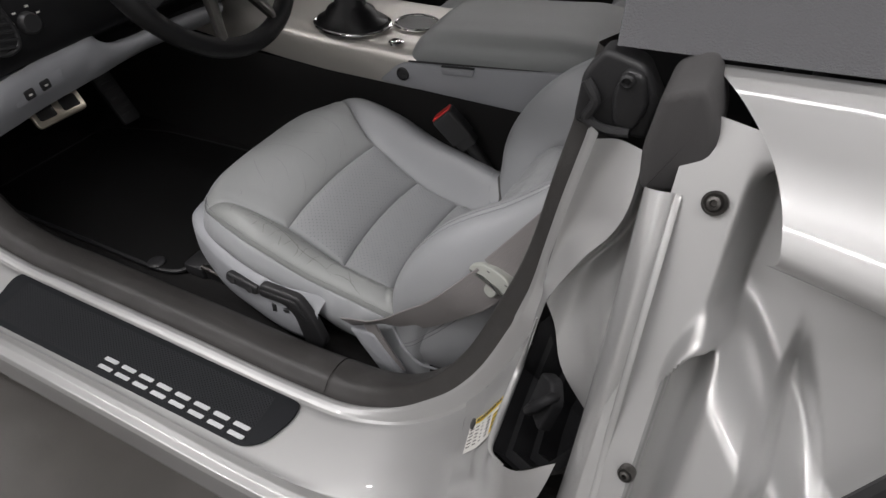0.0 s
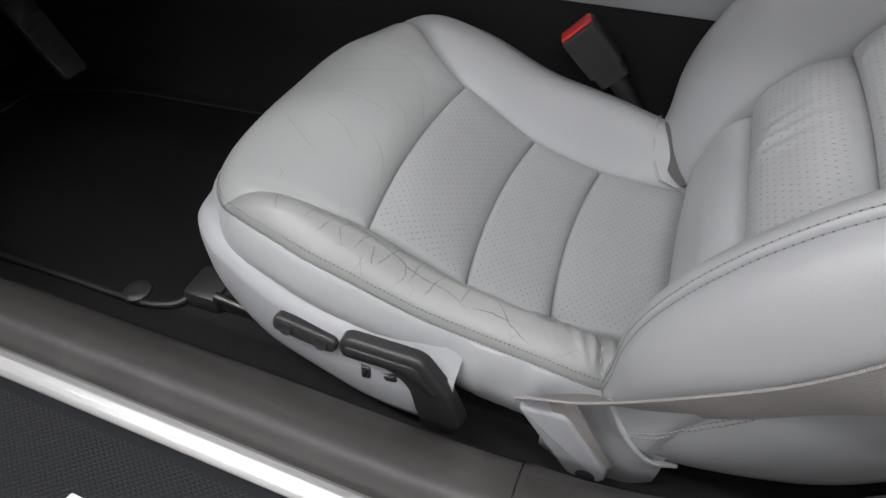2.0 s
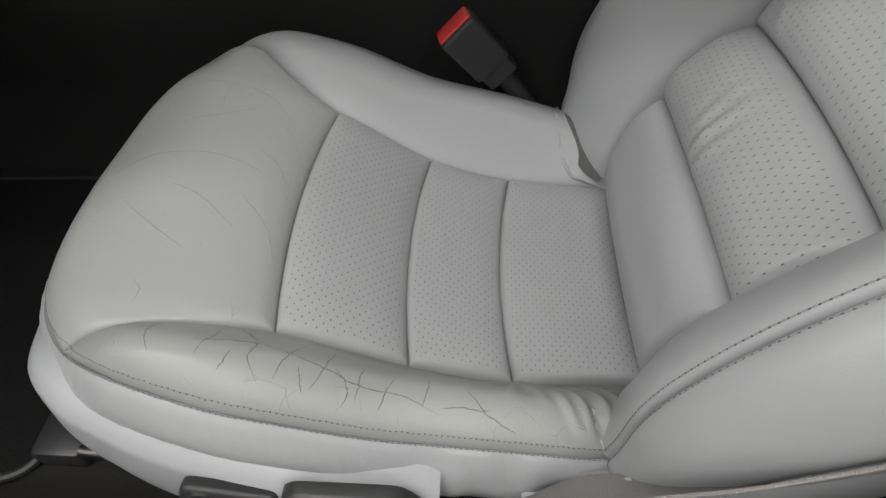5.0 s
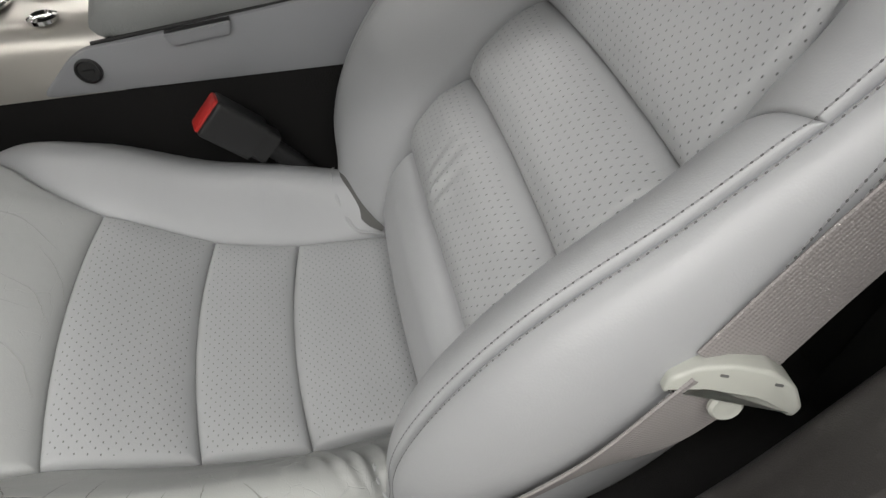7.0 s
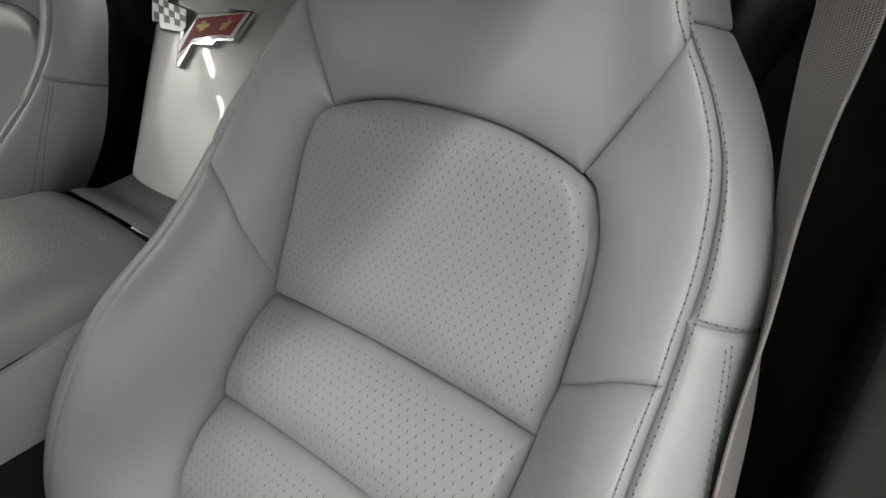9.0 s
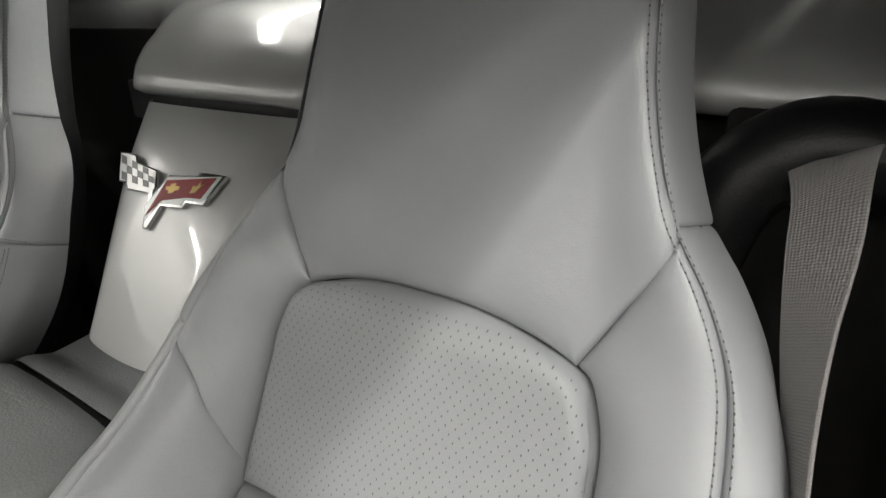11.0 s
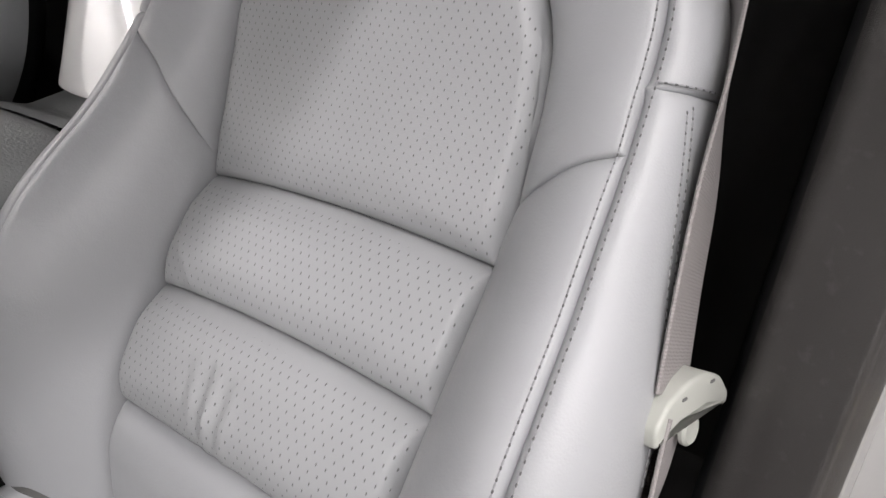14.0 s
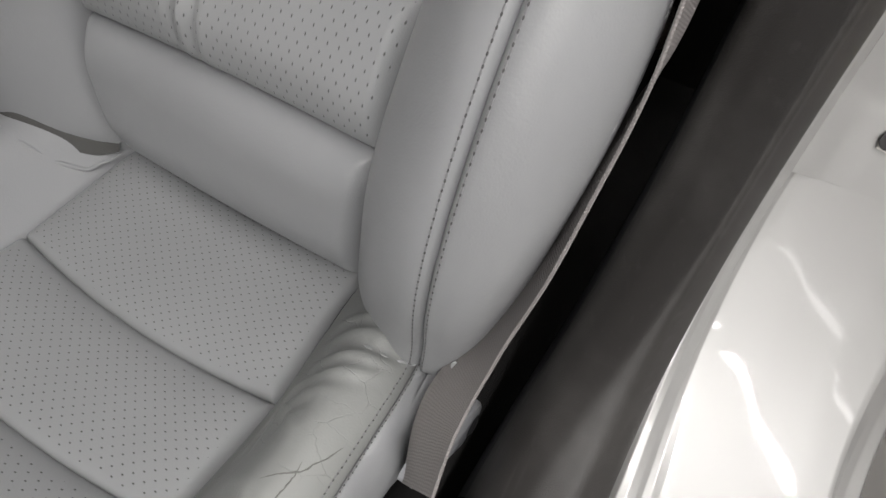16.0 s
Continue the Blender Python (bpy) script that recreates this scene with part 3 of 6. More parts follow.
def back_creases(y, z):
    """Soft upright folds pressed into the rolls."""
    c = np.zeros_like(y)
    for cy, cz, ang, amp, wide, long in ((0.016, 0.540, 1.45, 0.0036, 0.0062, 0.024), (-0.002, 0.534, 1.60, 0.0030, 0.0056, 0.022), (0.036, 0.548, 1.25, 0.0016, 0.006, 0.016), (0.10, 0.60, 0.6, 0.0012, 0.005, 0.022),
                                         (-0.10, 0.672, 0.2, 0.0016, 0.005, 0.026), (-0.085, 0.668, 0.15, 0.0012, 0.005, 0.024), (-0.05, 0.666, 0.1, 0.0010, 0.004, 0.02), (0.11, 0.672, -0.3, 0.0014, 0.005, 0.02),
                                         (0.062, 0.872, 1.5, 0.0008, 0.004, 0.016), (0.048, 0.868, 1.55, 0.0008, 0.004, 0.018), (0.033, 0.866, 1.5, 0.0007, 0.004, 0.016), (0.018, 0.864, 1.6, 0.0006, 0.004, 0.014)):
        p = (y - cy) * math.sin(ang) - (z - cz) * math.cos(ang)
        q = (y - cy) * math.cos(ang) + (z - cz) * math.sin(ang)
        c += amp * np.exp(-(p / wide) ** 2 - (q / long) ** 2) - 0.7 * amp * np.exp(-((p - 1.8 * wide) / wide) ** 2 - (q / long) ** 2)
    return c


def crackle(name, seat, shell, lines, width, jitter, mat, label):
    """Thin tapering cracks wandering over the cushion."""
    rng = np.random.default_rng(7)
    for line in lines:
        n = 10 * len(line)
        P = np.array(spline([(*p, 0) for p in line], n))[:, :2]
        P += np.cumsum(rng.normal(0, jitter, P.shape), axis=0) * np.sin(np.linspace(0, 1, n) * np.pi)[:, None]
        Q = drape(cushion_surf(P[:, 0], P[:, 1]), np.tile(np.array([[0, 0, 1.0]]), (n, 1)), shell, 0.00025)
        T = np.gradient(Q, axis=0)
        S = np.cross(T, np.array([0, 0, 1.0]))
        S /= np.maximum(np.linalg.norm(S, axis=1, keepdims=True), 1e-9)
        w = width * np.sin(np.linspace(0.03, 0.97, n) * np.pi)[:, None] ** 0.6 * rng.uniform(0.6, 1.2, (n, 1))
        part(name, grid(np.stack((Q - S * w, Q + np.array([0, 0, 0.0001]), Q + S * w), axis=1)), mat, seat, label)


def seat_cushion(seat):
    xs = (-0.187, -0.089, 0.0, 0.125)
    for x0, x1 in zip(xs, xs[1:]):
        part("cushion_insert", upholster(insert_side(x0, x1, -1), insert_side(x0, x1, 1), seam_across(x0), seam_across(x1, 0.010), cushion_surf, 34, 44, puff=0.007, depth=0.006, width=0.0045), PERF, seat, "perforated light grey leather insert")
    ca, cb = where_on_outline(-0.298, 1), where_on_outline(-0.324, -1)
    via = {-1: [(-0.300, -0.171), (-0.262, -0.160), (-0.220, -0.149)], 1: [(-0.272, 0.184), (-0.238, 0.162), (-0.210, 0.149)]}
    pa, pb = OUTLINE(np.array([ca]))[0], OUTLINE(np.array([cb]))[0]
    w1 = float(INSERT_HALF(-0.187))
    shell = []
    shell.append(part("cushion_front", upholster(outline_stretch(cb, ca), seam_across(-0.187), line2(pb, (-0.187, -w1), via[-1]), line2(pa, (-0.187, w1), via[1]), cushion_surf, 90, 56, groove=(1, 1, 1.0, 1), width=(0.007, 0.007, 0.0032, 0.007), puff=0.004), SOFTWORN, seat, "light grey leather thigh panel with fine creases", 60))
    for sign, end, corner, mat, ex in ((-1, 1.0, cb, WORN, creases), (1, 0.0, ca, LEATHER, None)):
        p0 = OUTLINE(np.array([corner]))[0]
        inner = spline([tuple(p0), *via[sign], (-0.187, sign * w1), (-0.14, sign * 0.1355), (-0.089, sign * 0.132), (-0.04, sign * 0.1305), (0.0, sign * 0.13), (0.05, sign * 0.127), (0.115, sign * 0.124)])
        q0 = OUTLINE(np.array([corner + (end - corner) * 0.02]))[0]
        shell.append(part("cushion_bolster", upholster(inner, outline_stretch(corner + (end - corner) * 0.02, end), line2(p0, q0), line2((0.115, sign * 0.124), OUTLINE(np.array([end]))[0]), cushion_surf, 190, 44, groove=(0.3, 0.6, 1, 1.1), width=(0.007, 0.0040, 0.006, 0.0032), depth=0.006, puff=0.004, extra=ex), mat, seat, "creased light grey leather side bolster" if sign < 0 else "smooth light grey leather side bolster", 60))
    # the leather skirt under the stitched edge
    s = np.linspace(0, 1, 220)
    O = OUTLINE(s)
    T = np.gradient(O, axis=0)
    n2 = np.stack((T[:, 1], -T[:, 0]), axis=1)
    n2 /= np.linalg.norm(n2, axis=1, keepdims=True)
    n2 *= np.sign((n2 * (O - np.array([-0.1, 0]))).sum(axis=1))[:, None]
    top = cushion_surf(O[:, 0], O[:, 1])[:, 2]
    rows = []
    for q in np.linspace(0, 1, 18):
        off = (0.016 + 0.010 * smooth((O[:, 1] + 0.10) / 0.08)) * math.sin(min(1, q * 1.6) * math.pi / 2) - 0.010 * (max(0, q - 0.6) / 0.4) ** 1.5
        dz = (0.062 + 0.022 * smooth((O[:, 0] + 0.12) / 0.08)) * q**1.1
        dip = 0.006 * math.exp(-(q * 0.12 / 0.006) ** 1.3)
        wave = (0.0026 * np.sin(s * 150 + 2.2 * q) + 0.0012 * np.sin(s * 260 - 1.5 * q)) * q * (1 - q) * 3 * smooth((O[:, 0] + 0.11) / 0.06) * (O[:, 1] < 0)
        rows.append(np.stack((O[:, 0] + n2[:, 0] * (off + wave), O[:, 1] + n2[:, 1] * (off + wave), top - dz - dip), axis=-1))
    shell.append(part("cushion_skirt", grid(np.array(rows), np.array([[(a, q) for a in s] for q in np.linspace(0, 0.1, 18)])), LEATHER, seat, "light grey leather cushion side", 60))
    nrm = np.concatenate((n2 * 0.55, np.full((220, 1), 0.83)), axis=1)
    for out_by in (-0.0048, 0.0048):
        line = np.stack((O[:, 0] + n2[:, 0] * out_by, O[:, 1] + n2[:, 1] * out_by, top), axis=-1)
        stitch_row(drape(line[70:], nrm[70:], shell), nrm[70:], seat, 0.0040)


    crackle("crack", seat, shell, (
        [(-0.250, -0.160), (-0.243, -0.178), (-0.238, -0.198)], [(-0.212, -0.158), (-0.205, -0.176), (-0.210, -0.198)],
        [(-0.204, -0.150), (-0.190, -0.166), (-0.179, -0.176), (-0.179, -0.190), (-0.172, -0.206)], [(-0.155, -0.160), (-0.158, -0.180), (-0.163, -0.203)],
        [(-0.136, -0.158), (-0.134, -0.180), (-0.142, -0.204)], [(-0.215, -0.186), (-0.181, -0.176), (-0.143, -0.180), (-0.110, -0.188), (-0.081, -0.190), (-0.058, -0.200)],
        [(-0.111, -0.176), (-0.114, -0.203)], [(-0.058, -0.196), (-0.042, -0.194), (-0.022, -0.192)], [(-0.090, -0.180), (-0.099, -0.204)], [(-0.066, -0.176), (-0.070, -0.196)],
        [(-0.128, -0.184), (-0.120, -0.198), (-0.122, -0.208)], [(-0.150, -0.190), (-0.146, -0.206)], [(-0.190, -0.188), (-0.196, -0.204)], [(-0.040, -0.180), (-0.020, -0.196), (-0.004, -0.204)]),
        0.00050, 0.00032, CRACK, "fine dark crack in the leather")
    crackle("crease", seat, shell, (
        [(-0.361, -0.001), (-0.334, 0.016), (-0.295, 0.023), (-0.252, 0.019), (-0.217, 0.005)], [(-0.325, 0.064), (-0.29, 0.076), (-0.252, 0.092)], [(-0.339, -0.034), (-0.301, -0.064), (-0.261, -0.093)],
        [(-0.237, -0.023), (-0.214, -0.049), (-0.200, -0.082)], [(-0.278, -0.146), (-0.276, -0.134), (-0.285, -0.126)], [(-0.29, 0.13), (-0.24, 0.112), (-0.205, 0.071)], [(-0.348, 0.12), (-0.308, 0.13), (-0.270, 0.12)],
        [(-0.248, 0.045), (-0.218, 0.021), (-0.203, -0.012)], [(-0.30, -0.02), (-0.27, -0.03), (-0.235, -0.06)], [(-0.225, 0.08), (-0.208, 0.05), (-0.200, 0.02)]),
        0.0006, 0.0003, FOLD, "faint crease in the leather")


def seat_backrest(seat):
    shell = []
    zs = (0.393, 0.509, 0.584, 0.655)
    for i, (z0, z1) in enumerate(zip(zs, zs[1:])):
        part("backrest_insert", upholster(across_back(z0), across_back(z1), side_of_panel(z0, z1, -1), side_of_panel(z0, z1, 1), back_surf, 120, 50, puff=0.014 if i else 0.013, depth=0.006 if i else 0.009, width=0.0045, groove=(1.8, 1.8, 1.1, 1.1), roll=(0.015, 0.015, 0.036, 0.036) if i else (0.015, 0.015, 0.05, 0.04), extra=back_creases, out=(-1, 0, 0.4)), LEATHER if i == 0 else PERF, seat, "light grey leather lumbar roll" if i == 0 else "perforated light grey leather roll")
    tl, tr = (-0.104, 0.818), (0.104, 0.818)
    arch = spline([tl, (-0.06, 0.830), (0, 0.834), (0.06, 0.830), tr])
    ends = ((-float(PANEL_HALF(0.655)), 0.655), (float(PANEL_HALF(0.655)), 0.655))
    sides = [spline([ends[k], (s * 0.1390, 0.70), (s * 0.1385, 0.745), (s * 0.134, 0.782), (s * 0.122, 0.807), (s * 0.104, 0.818)]) for k, s in ((0, -1), (1, 1))]
    part("backrest_panel", upholster(across_back(0.655), arch, sides[0], sides[1], back_surf, 60, 56, puff=0.012, depth=0.007, width=0.005, roll=(0.018, 0.018, 0.04, 0.03), extra=back_creases, out=(-1, 0, 0.4)), PERF, seat, "perforated light grey leather shoulder panel")
    for sign, name in ((-1, "outer"), (1, "inner")):
        zt = 0.690 if sign < 0 else 0.668
        low = line2((sign * 0.1245, 0.37), (sign * 0.205, 0.405), [(sign * 0.165, 0.380)])
        ze = 0.727 if sign < 0 else 0.745
        seam = spline([(sign * float(PANEL_HALF(zt)), zt), (sign * 0.160, zt + (0.013 if sign < 0 else 0.030)), (sign * 0.182, 0.717 if sign < 0 else 0.727), (sign * float(half_stitch(ze, sign)), ze)])
        shell.append(part("backrest_bolster", upholster(low, seam, side_of_panel(0.37, zt, sign), stitch_line(0.405, ze, sign), back_surf, 48, 120, groove=(1.7, 0.6 if sign < 0 else 0.2, 0.2, 0.4), depth=0.006, width=(0.006, 0.0024, 0.006, 0.0032), roll=(0.016, 0.02, 0.04, 0.03), puff=0.003, out=(-1, 0, 0.4), dirs=((-1, 0, 0.4), (-1, 0, 0.4), (-1, 0, 0.4), (-1, 0, 0.4))), LEATHER, seat, "smooth light grey leather backrest bolster", 60))
        k = 0 if sign < 0 else 1
        up_in = spline([(sign * float(PANEL_HALF(zt)), zt), (sign * 0.1385, 0.745), (sign * 0.134, 0.782), (sign * 0.122, 0.807), (sign * 0.112, 0.8145)])
        diag = spline([(sign * 0.112, 0.8145), (sign * (0.130 if sign < 0 else 0.128), 0.845), (sign * float(half_stitch(0.90, sign)), 0.900)])
        shell.append(part("shoulder_bolster", upholster(seam, diag, up_in, stitch_line(ze, 0.900, sign), back_surf, 40, 70, groove=(1.5, 0.6 if sign < 0 else 0.2, 0.4, 0.9), depth=0.006, width=(0.006, 0.0024, 0.0026, 0.004), roll=(0.04, 0.02, 0.03, 0.03), puff=0.003, out=(-1, 0, 0.4), dirs=((-1, 0, 0.4), (-1, 0, 0.4), (-1, 0, 0.4), (-1, 0, 0.4))), LEATHER, seat, "light grey leather shoulder bolster", 60))
        flank = side_surf(sign)
        for z0, z1, low_dip, top_dip in ((0.405, 0.762, 0.3, 0.40), (0.762, 0.905, 0.40, 0.45), (0.905, 1.125, 0.45, 0.1)):
            shell.append(part("backrest_flank", upholster(line2((0, z0), (1, z0)), line2((0, z1), (1, z1)), line2((0, z0), (0, z1)), line2((1, z0), (1, z1)), flank, 40, 90, groove=(0.6 if sign < 0 else 0.2, 0, low_dip, top_dip), depth=0.006, width=(0.0024, 0.006, 0.004, 0.004), puff=0.0, out=(-0.7, sign, 0), dirs=((-1, 0, 0.4), (0, sign, 0), (-0.4, sign, 0), (-0.4, sign, 0))), LEATHER, seat, "light grey leather backrest flank", 60))
    def left(s):
        return spline([(s * 0.112, 0.8145), (s * (0.130 if s < 0 else 0.128), 0.845), (s * float(half_stitch(0.90, s)), 0.900), (s * float(half_stitch(0.93, s)), 0.93), (s * float(half_stitch(0.975, s)), 0.975), (s * float(half_stitch(1.03, s)), 1.03), (s * 0.108, 1.12)])
    arch2 = spline([(-0.112, 0.8145), (-0.104, 0.818), (-0.06, 0.830), (0, 0.834), (0.06, 0.830), (0.104, 0.818), (0.112, 0.8145)])
    shell.append(part("head_restraint", upholster(arch2, line2((-0.108, 1.12), (0.108, 1.12), [(0, 1.132)]), left(-1), left(1), back_surf, 90, 90, groove=(0.8, 0.8, 1, 0), depth=0.006, puff=0.004, out=(-1, 0, 0.4), extra=back_creases), LEATHER, seat, "smooth light grey leather head restraint"))
    for sign in (-1, 1):
        flank = side_surf(sign)
        z = np.linspace(0.41, 1.11, 170)
        for inner in (True, False) if sign < 0 else ():
            def along(q, zz):
                return back_surf(sign * (half_stitch(zz, sign) - 0.012 * q), zz) if inner else flank(q * 0.5, zz)
            q = np.linspace(0, 1, 40)
            P = np.array([along(np.full_like(z, v), z) for v in q])
            d = np.concatenate((np.zeros((1, len(z))), np.cumsum(np.linalg.norm(np.diff(P, axis=0), axis=2), axis=0)))
            L = np.array([[np.interp(0.0040, d[:, k], P[:, k, c]) for c in range(3)] for k in range(len(z))])
            M = np.array([[np.interp(0.0100, d[:, k], P[:, k, c]) for c in range(3)] for k in range(len(z))])
            N = np.cross(np.gradient(L, axis=0), M - L)
            N /= np.linalg.norm(N, axis=1, keepdims=True)
            N *= np.sign((N * np.array([-0.7, sign * 0.5, 0.3])).sum(axis=1))[:, None]
            stitch_row(drape(L, N, shell), N, seat)
        if sign > 0:
            continue
        # short cross seam on the flank, with one row of thread
        a = np.linspace(0.05, 0.62, 40)
        C = flank(a, np.full_like(a, 0.766))
        D = np.tile(np.array([[-0.6, sign * 0.75, 0.2]]), (40, 1))
        stitch_row(C + D * 0.001, D / np.linalg.norm(D[0]), seat)
        # twin rows running down the flank to the belt
        for shift in (0.0, 0.055):
            s = np.linspace(0, 1, 60)
            C = flank(0.78 - 0.38 * s**1.1 - shift, 0.60 + 0.158 * s)
            D = np.tile(np.array([[-0.3, sign * 0.95, 0.1]]), (60, 1))
            stitch_row(drape(C, D, shell), D / np.linalg.norm(D[0]), seat)
    # rolled top and plain back
    z = np.linspace(0.38, 1.12, 40)
    rows = []
    for f in np.linspace(-1, 1, 30):
        x0, nx, nz = spine_frame(z)
        w = STITCH_HALF(z) + 0.012 * smooth((0.93 - z) / 0.25) + 0.004
        d = -0.105 + 0.080 * f**4
        rows.append(np.stack((x0 + nx * d, f * w, z + nz * d), axis=-1))
    part("back_shell", grid(np.array(rows)), SOFTBLACK, seat, "black backrest shell")
    rows = []
    for a in np.linspace(0, math.pi, 16):
        y = np.linspace(-1, 1, 30)
        x0, nx, nz = (float(v) for v in spine_frame(np.array(1.12)))
        d = -0.0565 + 0.0565 * math.cos(a)
        up = 0.03 * math.sin(a) * np.sqrt(np.clip(1 - y**2 * 0.85, 0, 1)) + 0.012 * (1 - y**2) * (1 - a / math.pi)
        rows.append(np.stack((x0 + nx * d + 0.3 * up, y * (0.108 + 0.012 * math.sin(a)), 1.12 + nz * d + up), axis=-1))
    part("head_restraint_top", grid(np.array(rows)), LEATHER, seat)
    return shell


def seat_base(seat, shell):
    """Plastic valance with its switches, black frame and slide rails."""
    x = np.linspace(-0.372, -0.056, 70)
    ztop = curve1([(-0.375, 0.466), (-0.36, 0.477), (-0.30, 0.477), (-0.2, 0.454), (-0.12, 0.446), (-0.08, 0.440), (-0.060, 0.434), (-0.045, 0.424), (-0.034, 0.400)])
    zlow = curve1([(-0.375, 0.455), (-0.36, 0.432), (-0.30, 0.385), (-0.2, 0.358), (-0.1, 0.342), (-0.07, 0.346), (-0.050, 0.362), (-0.040, 0.376), (-0.034, 0.390)])
    yout = curve1([(-0.375, -0.135), (-0.36, -0.172), (-0.33, -0.205), (-0.29, -0.224), (-0.2, -0.243), (-0.1, -0.250), (-0.03, -0.246)])
    rows = []
    for q in np.linspace(0, 1, 14):
        bulge = 0.006 * math.sin(q * math.pi)
        edge = 0.012 * max(0, (abs(2 * q - 1) - 0.8) / 0.2) ** 2
        rows.append(np.stack((x, yout(x) - bulge + edge, 0.006 + ztop(x) + (zlow(x) - ztop(x)) * q), axis=-1))
    rows.insert(0, rows[0] + np.stack((0.030 * smooth((-0.20 - x) / 0.15), np.full_like(x, 0.022), np.full_like(x, 0.004)), axis=-1))
    val = part("side_valance", grid(np.array(rows)), PLASTIC, seat, "light grey moulded plastic valance", 60)
    side = Matrix.Rotation(radians(90), 4, "X")
    # rocker switch with two finger dips
    rock = rounded([(-0.034, -0.009), (0.032, -0.009), (0.034, 0.009), (-0.032, 0.010)], 0.008)
    at = facing((-0.198, -0.2460, 0.441), (1, -0.08, -0.10), (0, -1, 0.25))
    sw = part("rocker_switch", slab(rock, 0.010, at, 0.004, 3), BLACK, val, "black rocker switch")
    for dx in (-0.018, 0.018):
        part("dip", lathe([(0.0005, 0.0112), (0.004, 0.0108), (0.0068, 0.0118), (0.0075, 0.0102), (0.0078, 0.009)], at @ Matrix.Translation((dx, 0, 0)), 20), BLACK, sw)
    # dark side cover, bent down towards the rear
    flat = Matrix(((1, 0, 0, 0.008), (0, 0, -1, -0.2465), (0, 1, 0, 0.007), (0, 0, 0, 1)))
    cover = rounded([(-0.168, 0.447), (-0.158, 0.458), (-0.088, 0.459), (-0.064, 0.418), (-0.052, 0.376), (-0.062, 0.352), (-0.094, 0.340), (-0.098, 0.362), (-0.104, 0.412), (-0.118, 0.430), (-0.168, 0.428)], 0.009)
    bar = part("recliner_cover", slab(cover, 0.013, flat, 0.005, 3), BLACK, val, "black plastic recliner cover")
    inset = rounded([(-0.160, 0.449), (-0.093, 0.450), (-0.074, 0.416), (-0.084, 0.414), (-0.108, 0.438), (-0.160, 0.437)], 0.005)
    part("cover_pad", slab(inset, 0.0025, flat @ Matrix.Translation((0, 0, 0.0125)), 0.002), BLACK, bar, "soft black grip strip")
    part("lumbar_switch", slab(rounded([(-0.153, 0.398), (-0.142, 0.400), (-0.141, 0.418), (-0.151, 0.418)], 0.003), 0.010, flat, 0.003), BLACK, val, "small black switch")
    low = part("lumbar_switch", slab(rounded([(-0.134, 0.416), (-0.114, 0.422), (-0.111, 0.409), (-0.128, 0.402)], 0.004), 0.008, flat, 0.002), BLACK, val, "small black rocker switch")
    part("switch_cap", slab(rounded([(-0.129, 0.413), (-0.117, 0.417), (-0.115, 0.411), (-0.126, 0.407)], 0.002), 0.003, flat @ Matrix.Translation((0, 0, 0.007)), 0.001), BLACK, low)
    # gathered hems where the cushion's bolsters end under the backrest
    for pts, up, thick in (([(0.056, 0.206), (0.052, 0.189), (0.057, 0.152), (0.074, 0.130), (0.098, 0.122)], 0.003, 0.0024), ([(0.070, 0.206), (0.078, 0.170), (0.094, 0.142), (0.106, 0.127)], 0.008, 0.0026),
                           ([(0.064, -0.156), (0.055, -0.172), (0.0545, -0.190), (0.063, -0.207)], -0.0005, 0.0022), ([(0.070, -0.160), (0.063, -0.174), (0.063, -0.192), (0.070, -0.206)], 0.0005, 0.0020)):
        line = np.array(spline([(*p, 0) for p in pts], 30))
        line[:, 2] = cushion_surf(line[:, 0], line[:, 1])[:, 2] + up + 0.0012 * np.sin(np.arange(30) * 1.1)
        part("hem", tube(line.tolist(), [thick * (0.3 + 0.7 * math.sin(math.pi * k / 29)) for k in range(30)], 8), LEATHER, seat, "gathered leather hem")
    # Dark sheet laid over the cushion, standing in for the shade inside the gap.
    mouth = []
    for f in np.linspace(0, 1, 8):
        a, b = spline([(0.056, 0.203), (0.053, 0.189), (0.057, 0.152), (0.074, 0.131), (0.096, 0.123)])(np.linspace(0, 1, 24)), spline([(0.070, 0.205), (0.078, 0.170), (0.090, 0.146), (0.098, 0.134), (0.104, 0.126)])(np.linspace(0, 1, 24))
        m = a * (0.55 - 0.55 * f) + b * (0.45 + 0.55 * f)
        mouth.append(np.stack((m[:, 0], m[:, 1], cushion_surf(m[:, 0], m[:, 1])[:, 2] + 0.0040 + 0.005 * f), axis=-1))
    part("corner_shade", grid(np.array(mouth)), GAPSHADE, seat, "dark sheet for the shade in the corner gap")
    # lower carrier and rails
    part("cushion_pan", rbox((0.42, 0.36, 0.04), (-0.14, 0, 0.350), 0.012), SOFTBLACK, seat, "black seat pan")
    for y in (-0.17, 0.17):
        part("slide_rail", rbox((0.50, 0.035, 0.022), (-0.18, y, 0.326), 0.004), BLACK, seat, "black steel slide rail")
        part("rail_foot", rbox((0.05, 0.05, 0.03), (-0.405, y, 0.328), 0.008), BLACK, seat)
        part("rail_rod", tube([(-0.375, y - 0.022, 0.352), (-0.30, y - 0.024, 0.346), (-0.22, y - 0.024, 0.342)], 0.0055, 10), DARKSTEEL, seat, "dark steel adjuster rod")
        part("riser", rbox((0.30, 0.02, 0.05), (-0.12, y, 0.355), 0.004), BLACK, seat)
    # rear flap of leather under the backrest
    rows = []
    for q in np.linspace(0, 1, 14):
        xx = np.linspace(0.02, 0.125, 24)
